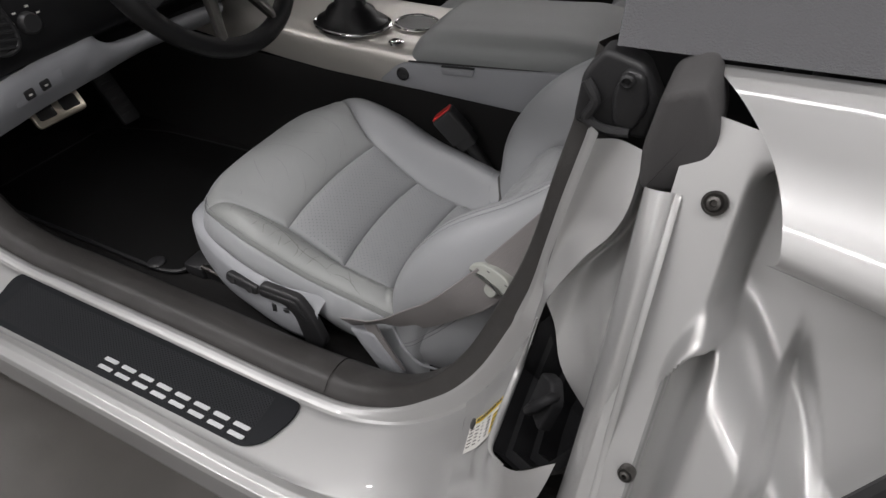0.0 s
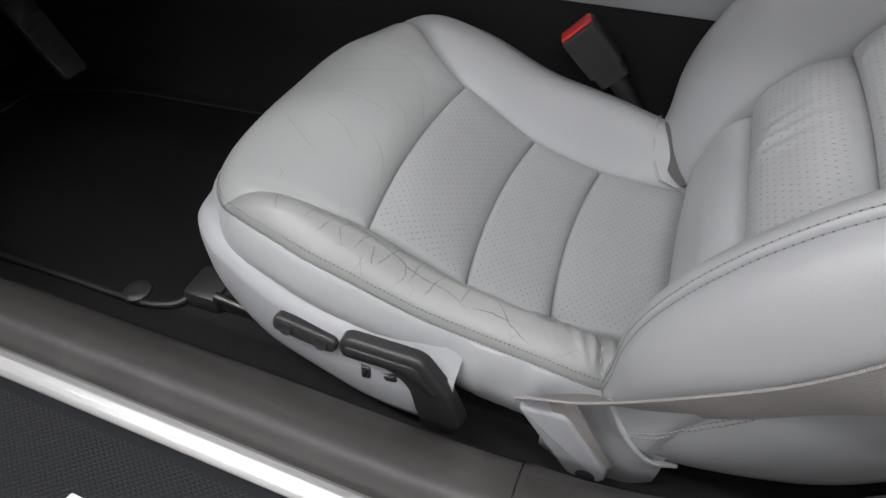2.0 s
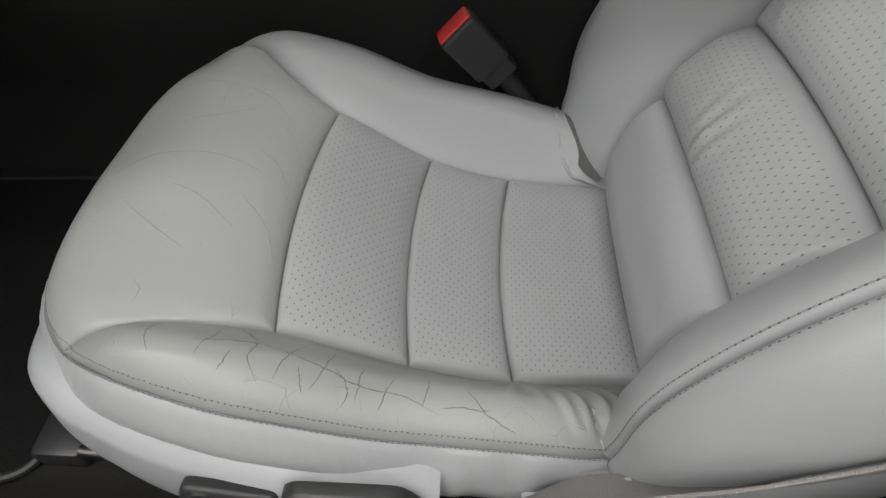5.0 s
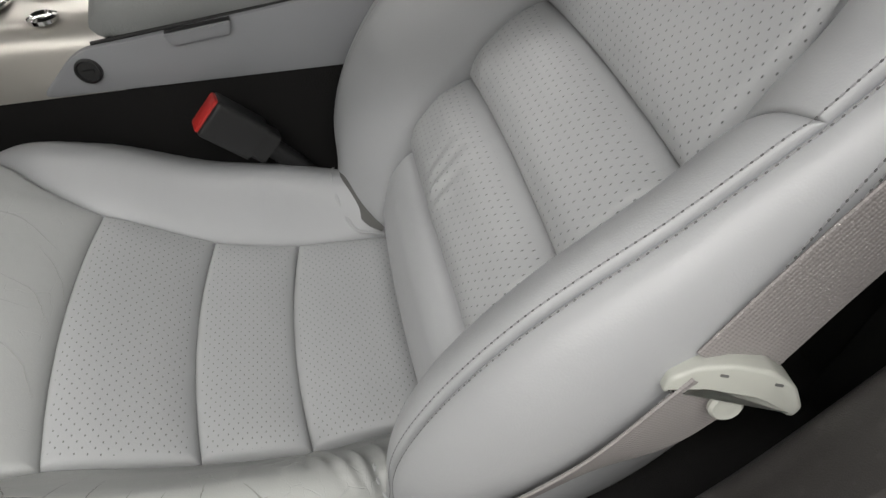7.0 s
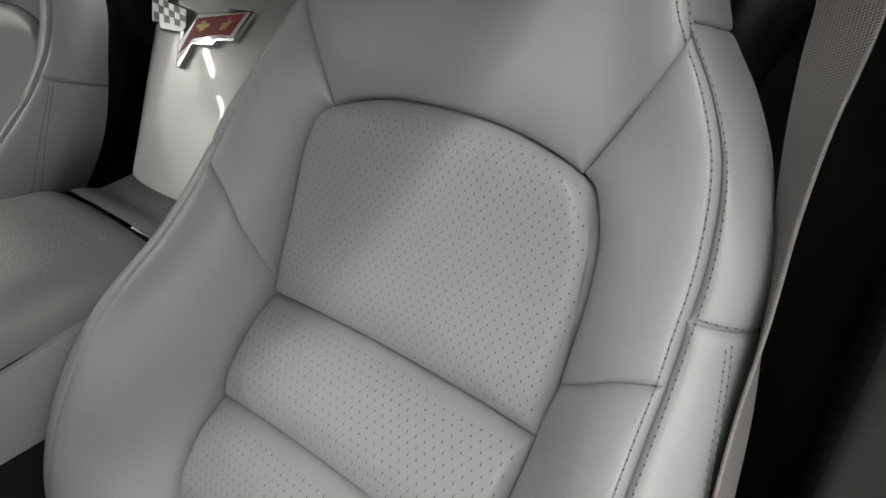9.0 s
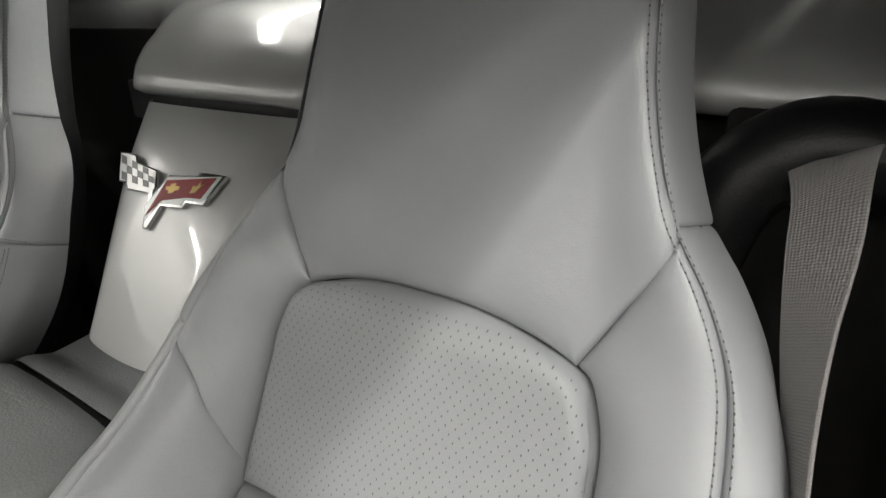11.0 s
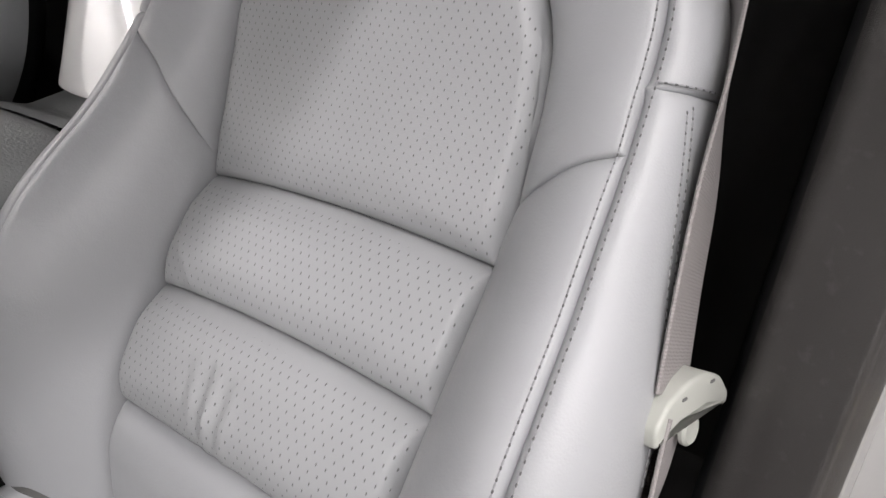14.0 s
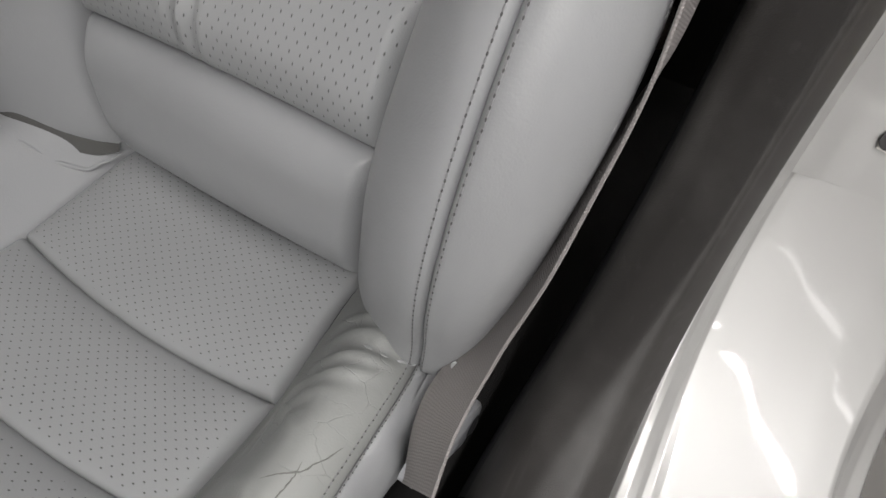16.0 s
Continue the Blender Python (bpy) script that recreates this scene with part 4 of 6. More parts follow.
        rows.append(np.stack((xx, np.full_like(xx, -0.216 - 0.014 * math.sin(q * math.pi * 0.8)), 0.416 + (xx - 0.02) * 0.35 - q * (0.085 + 0.05 * np.sin((xx - 0.02) / 0.14 * math.pi))), axis=-1))
    part("lower_flank", grid(np.array(rows)), LEATHER, seat, "light grey leather flap under the backrest", 60)
    # side panel of the back, tucked under the rolled flank and the belt
    k = np.linspace(0, 1, 60)
    high = spline([(0.082, -0.214, 0.462), (0.098, -0.222, 0.505), (0.135, -0.226, 0.565), (0.180, -0.212, 0.620), (0.235, -0.185, 0.680)])(k)
    foot = spline([(0.096, -0.222, 0.386), (0.130, -0.222, 0.377), (0.175, -0.221, 0.383), (0.245, -0.220, 0.414), (0.292, -0.219, 0.478), (0.318, -0.216, 0.56)])(k)
    rows = []
    for q in np.linspace(0, 1, 24):
        row = high * (1 - q) + foot * q
        row[:, 1] -= 0.019 * math.sin(math.pi * q**0.8) ** 0.7 * (1 - 0.45 * smooth((k - 0.75) / 0.25)) * (0.4 + 0.6 * smooth(k / 0.12)) - 0.020 * max(0, (q - 0.9) / 0.1) ** 2
        rows.append(row)
    shell.append(part("back_side", grid(np.array(rows)), LEATHER, seat, "light grey leather side of the back", 60))
    part("piping", tube(spline([(0.068, -0.232, 0.456), (0.080, -0.238, 0.436), (0.094, -0.240, 0.414), (0.112, -0.238, 0.394), (0.136, -0.224, 0.376)], 24).tolist(), 0.0026, 8), LEATHER, seat, "light grey leather piping")
    for lift in (0.0, -0.008):
        line = np.array(spline([(0.089, -0.25, 0.431 + lift), (0.110, -0.25, 0.453 + lift), (0.135, -0.25, 0.483 + lift), (0.167, -0.25, 0.525 + lift), (0.20, -0.25, 0.570 + lift)], 60))
        face = np.tile(np.array([[-0.1, -1.0, -0.1]]), (60, 1))
        stitch_row(drape(line, face, shell), face, seat)


driver_seat = thing("bucket_seat", "light grey leather sports seat with perforated inserts and worn outer bolster", "car seat", "seats of the car")
seat_cushion(driver_seat)
flanks = seat_backrest(driver_seat)
seat_base(driver_seat, flanks)
passenger_seat = copy_thing(driver_seat, Matrix.Translation((0, 0.78, 0)))
passenger_seat["label"] = "light grey leather passenger seat beside the console"

# ---- car body round the door opening ----
RING = spline([(-0.86, 0.72), (-0.81, 0.60), (-0.775, 0.50), (-0.72, 0.425), (-0.64, 0.402), (-0.5, 0.401), (-0.25, 0.401), (0.0, 0.401), (0.06, 0.408), (0.121, 0.435), (0.186, 0.498), (0.237, 0.58), (0.272, 0.673), (0.298, 0.759), (0.314, 0.85), (0.325, 0.91), (0.331, 0.95)])
RING_T = np.linspace(0, 1, 420)
RING_P = RING(RING_T)
RING_D = np.gradient(RING_P, axis=0)
RING_N = np.stack((RING_D[:, 1], -RING_D[:, 0]), axis=1)
RING_N /= np.linalg.norm(RING_N, axis=1, keepdims=True)
TO_PILLAR = smooth((RING_P[:, 0] - 0.02) / 0.20) * (RING_P[:, 0] > -0.3)

TO_HIGH = smooth((RING_P[:, 1] - 0.68) / 0.12)


def ring_strip(sill, pillar, fine=3, high=None, soft=False):
    """A strip swept round the opening. Profiles: (y, d) with d away from the opening; sill and pillar have equal counts."""
    a, b = np.array(sill, float), np.array(pillar, float)
    k = np.linspace(0, len(a) - 1, (len(a) - 1) * fine + 1)
    def dense(p):
        if soft:
            return np.stack([curve1(list(enumerate(p[:, i])))(k) for i in (0, 1)], axis=1)
        return np.stack([np.interp(k, range(len(p)), p[:, i]) for i in (0, 1)], axis=1)
    a, b = dense(a), dense(b)
    h = dense(np.array(high, float)) if high else b
    rows = []
    for i in range(len(RING_T)):
        p = a * (1 - TO_PILLAR[i]) + (b * (1 - TO_HIGH[i]) + h * TO_HIGH[i]) * TO_PILLAR[i]
        rows.append(np.stack((RING_P[i, 0] + RING_N[i, 0] * p[:, 1], p[:, 0], RING_P[i, 1] + RING_N[i, 1] * p[:, 1]), axis=-1))
    return np.array(rows)


car = thing("car", "silver two-seat convertible with its door open, parked indoors", "car")
trim_sill = [(-0.349, 0.008), (-0.345, 0.0), (-0.338, -0.006), (-0.328, -0.013), (-0.316, -0.0145), (-0.300, -0.013), (-0.282, -0.004), (-0.270, 0.02), (-0.264, 0.06), (-0.262, 0.095)]
trim_pillar = [(-0.341, 0.013), (-0.3385, 0.0045), (-0.3350, -0.0020), (-0.3305, -0.0085), (-0.3270, -0.0130), (-0.3215, -0.0122), (-0.300, -0.0035), (-0.284, 0.008), (-0.281, 0.05), (-0.280, 0.095)]
strip = ring_strip(trim_sill, trim_pillar, 8, None, True)
split = int(np.argmin(np.abs(RING_P[:, 0] - 0.018) + 5 * (RING_P[:, 1] > 0.5)))
part("sill_cover", grid(strip[:split + 1, :49]), TRIM, car, "charcoal moulded plastic sill cover")
lift = strip[split:, :57].copy()
lift[0, :, 2] -= 0.002
part("pillar_cover", grid(lift), TRIM, car, "charcoal plastic cover and seal round the pillar")
part("inner_sill", grid(strip[:split + 1, 48:]), CARPET, car, "black carpeted inner sill")
part("pillar_lining", grid(strip[split:, 56:]), SOFTBLACK, car, "black lining inside the pillar")
# painted flange, sill deck, outer step and rocker in one pressing
deck_sill = [(-0.3465, 0.004), (-0.350, 0.0005), (-0.356, -0.0004), (-0.362, 0.0010), (-0.366, 0.0030), (-0.371, 0.0034), (-0.376, 0.0022), (-0.42, 0.007), (-0.466, 0.012), (-0.470, 0.011), (-0.474, 0.026), (-0.482, 0.031), (-0.494, 0.032), (-0.498, 0.040), (-0.497, 0.060), (-0.492, 0.14), (-0.46, 0.22), (-0.40, 0.26)]
deck_pillar = [(-0.334, 0.0035), (-0.3385, 0.0055), (-0.3410, 0.0100), (-0.3440, 0.0180), (-0.3468, 0.0255), (-0.3490, 0.0290), (-0.354, 0.0305), (-0.3795, 0.0365), (-0.42, 0.047), (-0.450, 0.056), (-0.460, 0.065), (-0.468, 0.077), (-0.476, 0.088), (-0.482, 0.100), (-0.489, 0.125), (-0.50, 0.165), (-0.52, 0.20), (-0.55, 0.23)]
deck_high = [(-0.346, 0.003), (-0.349, 0.0003), (-0.352, 0.003), (-0.354, 0.006), (-0.356, 0.008), (-0.355, 0.046), (-0.358, 0.056), (-0.378, 0.066), (-0.402, 0.074), (-0.412, 0.076), (-0.418, 0.088), (-0.424, 0.090), (-0.430, 0.088), (-0.440, 0.090), (-0.462, 0.098), (-0.482, 0.108), (-0.50, 0.13), (-0.52, 0.16)]
aperture = ring_strip(deck_sill, deck_pillar, 6, deck_high)
EDGE_COL = 24
PILLAR_ROW = max(i for i in range(len(RING_T)) if RING_P[i, 0] > 0.1 and RING_P[i, 1] < 0.545)


def loft(rows, nu=40, nv=40):
    """A smooth sheet through a net of points, row by row."""
    R = np.array(rows, float)
    u, v = np.linspace(0, R.shape[1] - 1, nu), np.linspace(0, R.shape[0] - 1, nv)
    A = np.stack([np.stack([curve1(list(enumerate(R[i, :, k])))(u) for k in range(3)], axis=-1) for i in range(R.shape[0])])
    return np.stack([np.stack([curve1(list(enumerate(A[:, j, k])))(v) for k in range(3)], axis=-1) for j in range(nu)], axis=1)


cols = aperture.shape[1]
verts, faces, _ = grid(aperture)
kept = []
for k, f in enumerate(faces):
    i, j = divmod(k, cols - 1)
    if not (i >= PILLAR_ROW and j >= EDGE_COL) and not (verts[f[0]][0] > 0.15 and verts[f[0]][2] > 0.906):
        kept.append(f)
jamb = [part("door_aperture", (verts, kept, None), PAINT, car, "glossy silver painted door aperture", 60)]


def on_edge(z):
    """The painted edge beside the pillar cover at that height."""
    i = min(range(PILLAR_ROW, len(RING_T)), key=lambda k: abs(aperture[k, EDGE_COL, 2] - z))
    return tuple(aperture[i, EDGE_COL])


base_row = aperture[PILLAR_ROW]
start = [tuple(base_row[EDGE_COL:][np.argmin(np.abs(base_row[EDGE_COL:, 1] - y))]) for y in (-0.3468, -0.362, -0.382, -0.420, -0.452, -0.482, -0.495)]
outer = [(0.3015, -0.452, 0.592), (0.323, -0.482, 0.618), (0.352, -0.499, 0.650)]
LOW = [start]
for z, f in ((0.560, 0.33), (0.576, 0.66), (0.592, 1.0)):
    ring = aperture[min(range(PILLAR_ROW, len(RING_T)), key=lambda k: abs(RING_P[k, 1] - z))]
    near = [tuple(ring[EDGE_COL:][np.argmin(np.abs(ring[EDGE_COL:, 1] - y))]) for y in (-0.3468, -0.362, -0.382, -0.420)]
    LOW.append(near + [tuple(Vector(a).lerp(Vector(b), f)) for a, b in zip(start[4:], outer)])
LOW += [
    [on_edge(0.624), (0.2905, -0.361, 0.629), (0.297, -0.380, 0.634), (0.303, -0.418, 0.632), (0.308, -0.453, 0.638), (0.333, -0.481, 0.666), (0.362, -0.489, 0.702)],
    [on_edge(0.650), (0.297, -0.358, 0.657), (0.305, -0.370, 0.664), (0.307, -0.413, 0.655), (0.310, -0.455, 0.660), (0.337, -0.479, 0.690), (0.366, -0.479, 0.725)]]
HIGH = [
    [on_edge(0.686), (0.305, -0.362, 0.694), (0.311, -0.376, 0.702)],
    [on_edge(0.725), (0.310, -0.366, 0.735), (0.317, -0.381, 0.745)],
    [on_edge(0.752), (0.3145, -0.368, 0.762), (0.3215, -0.3835, 0.773), (0.330, -0.379, 0.743), (0.345, -0.3955, 0.714), (0.384, -0.432, 0.710)],
    [on_edge(0.765), (0.314, -0.367, 0.773), (0.3250, -0.3815, 0.784), (0.3330, -0.367, 0.768), (0.350, -0.380, 0.757), (0.379, -0.430, 0.752)],
    [on_edge(0.780), (0.318, -0.364, 0.786), (0.3300, -0.3800, 0.796), (0.3370, -0.358, 0.791), (0.354, -0.366, 0.799), (0.373, -0.428, 0.795)],
    [on_edge(0.815), (0.325, -0.358, 0.818), (0.3420, -0.3770, 0.822), (0.3500, -0.352, 0.815), (0.362, -0.350, 0.820), (0.373, -0.414, 0.825)],
    [on_edge(0.845), (0.333, -0.356, 0.842), (0.3560, -0.3750, 0.846), (0.3600, -0.354, 0.838), (0.367, -0.348, 0.840), (0.373, -0.404, 0.850)],
    [on_edge(0.872), (0.338, -0.354, 0.867), (0.3625, -0.3680, 0.868), (0.3650, -0.350, 0.863), (0.369, -0.345, 0.862), (0.373, -0.397, 0.872)],
    [on_edge(0.904), (0.345, -0.349, 0.902), (0.3625, -0.3510, 0.899), (0.3655, -0.345, 0.897), (0.369, -0.340, 0.896), (0.373, -0.387, 0.897)]]
jamb.append(part("pillar_face", grid(loft([r[:3] for r in LOW + HIGH], 40, 110)), PAINT, car, "glossy silver pillar face", 60))
jamb.append(part("pillar_foot", grid(loft([r[2:] for r in LOW], 50, 40)), PAINT, car, "silver foot of the door pillar", 60))
jamb.append(part("pillar_hollow", grid(loft([r[2:] for r in HIGH[2:]], 50, 60)), PAINT, car, "deep silver hollow beside the pillar", 60))
RIM = [(0.3215, -0.3835, 0.773), (0.317, -0.381, 0.745), (0.311, -0.376, 0.702), (0.305, -0.370, 0.664), (0.306, -0.413, 0.655), (0.310, -0.455, 0.660), (0.337, -0.479, 0.690), (0.358, -0.479, 0.716), (0.380, -0.450, 0.725), (0.361, -0.4115, 0.7085), (0.345, -0.3955, 0.714), (0.330, -0.379, 0.743)]
lip = [Vector(p) for p in rounded(RIM[:9], 0.014, 4)]
part("pocket_rim", tube([p + Vector((-0.002, -0.002, 0)) for p in lip[6:31]], [0.0010 + 0.0026 * float(smooth((k - 3) / 9)) * float(smooth((24 - k) / 6)) for k in range(25)], 10), PAINT, car, "silver rim of the latch pocket")
mid = sum((Vector(p) for p in RIM), Vector()) / len(RIM)
into = Vector((0.040, 0.020, -0.055))
deep = [Vector(p) + Vector((0.014, 0.018, -0.006)) * float(k == 0 or k > 8) for k, p in enumerate(RIM)]
well = [[tuple(mid + (p - mid) * (1 - w) + into * d) for p in deep + deep[:1]] for w, d in ((0.01, 0.03), (0.03, 0.25), (0.14, 0.30), (0.18, 0.62), (0.30, 0.68), (0.36, 1.0), (1.0, 1.05))]
part("latch_pocket", grid(np.array(well)), DASHBLACK, car, "black lined latch pocket", 30)
part("latch_loop", tube(spline([(0.338, -0.416, 0.700), (0.330, -0.424, 0.690), (0.334, -0.434, 0.706), (0.346, -0.430, 0.722), (0.350, -0.420, 0.716)], 24).tolist(), 0.0042, 10), DASHBLACK, car, "black latch loop")
part("latch_bracket", slab(rounded([(-0.016, -0.020), (0.014, -0.022), (0.018, 0.010), (0.004, 0.022), (-0.014, 0.016)], 0.005), 0.010, facing((0.345, -0.418, 0.704), (0, -1, 0.4), (-0.8, -0.5, 0.3)), 0.003, 3), DASHBLACK, car, "black latch bracket")
# printed label on the pillar
lab = thing("tyre_label", "white and yellow printed label stuck on the silver door pillar", "label")
o, ax, ay = Vector((0.2545, -0.378, 0.549)), Vector((0.0445, -0.0035, 0.082)), Vector((0.0055, -0.033, -0.010))
out = ax.cross(ay).normalized()
out = out if out.x < 0 else -out
lx = [drape([o + ax * u + ay * v for u in np.linspace(0, 1, 12)], [out] * 12, jamb, 0.0012) for v in np.linspace(0, 1, 6)]
LX = np.array(lx)


def on_label(u, v, lift):
    a, b = u * 11, v * 5
    i, j = min(int(b), 4), min(int(a), 10)
    fa, fb = a - j, b - i
    p = (LX[i, j] * (1 - fa) + LX[i, j + 1] * fa) * (1 - fb) + (LX[i + 1, j] * (1 - fa) + LX[i + 1, j + 1] * fa) * fb
    return tuple(Vector(p) + out * lift)


def patch_on_label(name, u0, u1, v0, v1, lift, mat, label=""):
    part(name, grid(np.array([[on_label(u, v, lift) for u in np.linspace(u0, u1, 6)] for v in np.linspace(v0, v1, 3)])), mat, lab, label)


part("backing", grid(LX), WHITE, lab)
patch_on_label("yellow_band", 0.16, 0.98, 0.03, 0.20, 0.0006, YELLOW, "yellow heading band")
patch_on_label("yellow_box", 0.74, 0.98, 0.36, 0.92, 0.0006, YELLOW, "yellow printed box")
for k in range(9):
    patch_on_label("heading_bar", 0.20 + k * 0.085, 0.265 + k * 0.085, 0.075, 0.155, 0.0012, INK)
for r in range(6):
    for k in range(4):
        patch_on_label("text_bar", 0.05 + k * 0.165, 0.16 + k * 0.165 - 0.03 * ((r * 3 + k) % 3), 0.31 + r * 0.105, 0.345 + r * 0.105, 0.0006, INK)
for r in range(4):
    patch_on_label("text_bar", 0.77, 0.94, 0.42 + r * 0.12, 0.45 + r * 0.12, 0.0012, INK)
part("badge_disc", lathe([(0.006, 0), (0.006, 0.0008), (0.0045, 0.001), (0.001, 0.001)], Matrix.Translation(on_label(0.075, 0.12, 0.0004)) @ out.to_track_quat("Z", "Y").to_matrix().to_4x4(), 20), INK, lab, "small dark round symbol")

# scuff plate let into the deck
plate = thing("scuff_plate", "black rubber scuff plate with pale inlaid marking on the silver sill", "sill plate")
at = facing((-0.30, -0.418, 0.3955), (1, 0, 0), (0, -0.13, 1))
edge = [(-0.285, -0.041), (-0.255, -0.045), (0.262, -0.040), (0.287, -0.022), (0.303, 0.020), (0.300, 0.045), (-0.300, 0.045), (-0.305, 0.03)]
part("plate_base", slab(rounded(edge, 0.014), 0.0035, at, 0.0015), PLATE, plate)
def tread(x0, x1, y0, y1, z):
    bm_v, uv = [], []
    for x, y in ((x0, y0), (x1, y0), (x1, y1), (x0, y1)):
        bm_v.append(tuple(at @ Vector((x, y, z))))
        uv.append((x, y))
    return bm_v, [(0, 1, 2, 3)], uv
part("tread_field", tread(-0.268, 0.262, -0.036, 0.036, 0.0040), PLATE_TREAD, plate, "fine diamond black tread")
for i in range(8):
    x = -0.008 + i * 0.036
    bars = []
    for dy in (0.0066, -0.0066):
        bars.append(slab(rounded([(x - 0.0135, -0.0235 + dy - 0.003), (x + 0.0125, -0.0235 + dy - 0.003), (x + 0.0145, -0.0235 + dy + 0.003), (x - 0.0115, -0.0235 + dy + 0.003)], 0.0015, 2), 0.0009, at @ Matrix.Translation((0, 0, 0.0041))))
    part("inlay_mark", merge(*bars), LETTER, plate, "pale inlaid bars")

# ---- rear body: quarter, deck lid, canvas roof ----
def sheet(name, rows, mat, label="", sharp=50, dense=24):
    """A smooth sheet through a few section lines."""
    k = np.linspace(0, 1, dense)
    R = np.array([spline(r)(k) for r in rows])
    if len(rows) > 2:
        R = np.array([spline([tuple(R[i, j]) for i in range(len(rows))])(k) for j in range(dense)]).transpose(1, 0, 2)
    return part(name, grid(R), mat, car, label, sharp)


# outer shut face of the body behind the pillar
def shut_face(x, z):
    y = -0.400 - (0.909 - z) * 0.55 - (x - 0.41) * 0.35
    # deep scoop under the rear wing
    a = smooth((x - 0.418) / 0.022) * smooth((z - 0.835 + (x - 0.42) * 0.9) / 0.03) * smooth((0.935 - z) / 0.02)
    # arched crest with a hollow on its front side
    arch = 0.846 - 16.0 * (x - 0.424) ** 2 * (x > 0.424) - 150.0 * (x - 0.424) ** 2 * (x <= 0.424)
    b = np.exp(-((z - arch) / 0.008) ** 2) * smooth((x - 0.409) / 0.006) * smooth((0.482 - x) / 0.02)
    plate = smooth((arch - z) / 0.014) * smooth((x - 0.424) / 0.016) * smooth((0.470 - x) / 0.012)
    c = smooth((arch - 0.004 - z) / 0.010) * smooth((x - 0.411) / 0.006) * smooth((0.436 - x) / 0.008)
    far = smooth((x - 0.468) / 0.012) * smooth((arch + 0.05 - z) / 0.03)
    return np.stack((x, y + 0.046 * a - 0.013 * b - 0.010 * plate + 0.030 * c + 0.020 * far, z), axis=-1)


X, Z = np.meshgrid(np.linspace(0.385, 0.56, 150), np.linspace(0.60, 0.945, 220))
part("shut_face", grid(shut_face(X, Z)), PAINT, car, "glossy silver shut face with pressed recesses", 60)
sheet("quarter_panel", [[(0.386, -0.340, 0.957), (0.50, -0.340, 0.962), (0.70, -0.34, 0.968), (1.6, -0.30, 0.97)],
                        [(0.409, -0.375, 0.951), (0.50, -0.380, 0.956), (0.70, -0.39, 0.96), (1.6, -0.36, 0.95)],
                        [(0.427, -0.405, 0.940), (0.50, -0.416, 0.946), (0.70, -0.43, 0.95), (1.6, -0.43, 0.92)],
                        [(0.438, -0.428, 0.922), (0.50, -0.446, 0.927), (0.70, -0.48, 0.93), (1.6, -0.50, 0.87)],
                        [(0.441, -0.437, 0.907), (0.50, -0.457, 0.909), (0.70, -0.51, 0.91), (1.6, -0.54, 0.80)],
                        [(0.438, -0.430, 0.900), (0.50, -0.449, 0.901), (0.70, -0.54, 0.80), (1.6, -0.56, 0.62)]], PAINT, "glossy silver rear wing")
part("shut_gap", tube([(0.498, -0.492, 0.755), (0.512, -0.480, 0.800), (0.528, -0.474, 0.850), (0.540, -0.470, 0.880)], 0.006, 8), SOFTBLACK, car, "dark shut gap")
for p, r in (((0.408, -0.402, 0.909), 0.0068), ((0.409, -0.487, 0.762), 0.0052)):
    mtx = facing(p, (1, 0, 0), (-0.2, -0.9, 0.5))
    part("striker_bolt", lathe([(r, -0.004), (r, 0.0015), (r * 0.8, 0.003), (r * 0.62, 0.002), (r * 0.55, 0.004), (r * 0.3, 0.0045), (r * 0.25, 0.001), (0.0006, 0.001)], mtx, 20), DARKSTEEL, car, "dark steel bolt")
left_edge = spline([(0.370, -0.392, 0.902), (0.371, -0.407, 0.866), (0.371, -0.416, 0.815), (0.372, -0.440, 0.76), (0.372, -0.460, 0.72), (0.371, -0.480, 0.68), (0.368, -0.50, 0.63)])(np.linspace(0, 1, 40))
right_edge = spline([(0.390, -0.398, 0.906), (0.391, -0.425, 0.872), (0.392, -0.450, 0.832), (0.393, -0.463, 0.80), (0.394, -0.476, 0.765), (0.396, -0.496, 0.73), (0.398, -0.52, 0.68)])(np.linspace(0, 1, 40))
rows = []
for f in np.linspace(0, 1, 26):
    swell = 0.007 * math.sin(math.pi * f) ** 0.5 - 0.006 * math.exp(-((f - 0.80) / 0.07) ** 2) - 0.002
    rows.append(left_edge * (1 - f) + right_edge * f + np.array([-0.65, -0.65, 0.3]) * swell)
part("jamb_channel", grid(np.array(rows)), PAINT, car, "raised silver drain channel", 60)
part("seal_block", slab(rounded([(0.366, 0.893), (0.390, 0.897), (0.402, 0.915), (0.400, 0.940), (0.388, 0.966), (0.367, 0.957), (0.363, 0.920)], 0.008), 0.045, Matrix(((1, 0, 0, 0), (0, 0, -1, -0.342), (0, 1, 0, 0), (0, 0, 0, 1))), 0.006, 3), FOAM, car, "dark grey foam seal block")
XZ = Matrix(((1, 0, 0, 0), (0, 0, -1, -0.326), (0, 1, 0, 0), (0, 0, 0, 1)))
part("latch_tower", slab(rounded([(0.312, 0.904), (0.360, 0.901), (0.364, 0.928), (0.350, 0.950), (0.326, 0.956), (0.314, 0.938)], 0.005), 0.018, XZ, 0.004, 3), SOFTBLACK, car, "black roof latch tower")
part("tower_web", slab(rounded([(0.338, 0.910), (0.352, 0.908), (0.358, 0.926), (0.352, 0.946), (0.340, 0.948), (0.335, 0.930)], 0.005), 0.006, XZ @ Matrix.Translation((0, 0, 0.016)), 0.003, 3), BLACK, car)
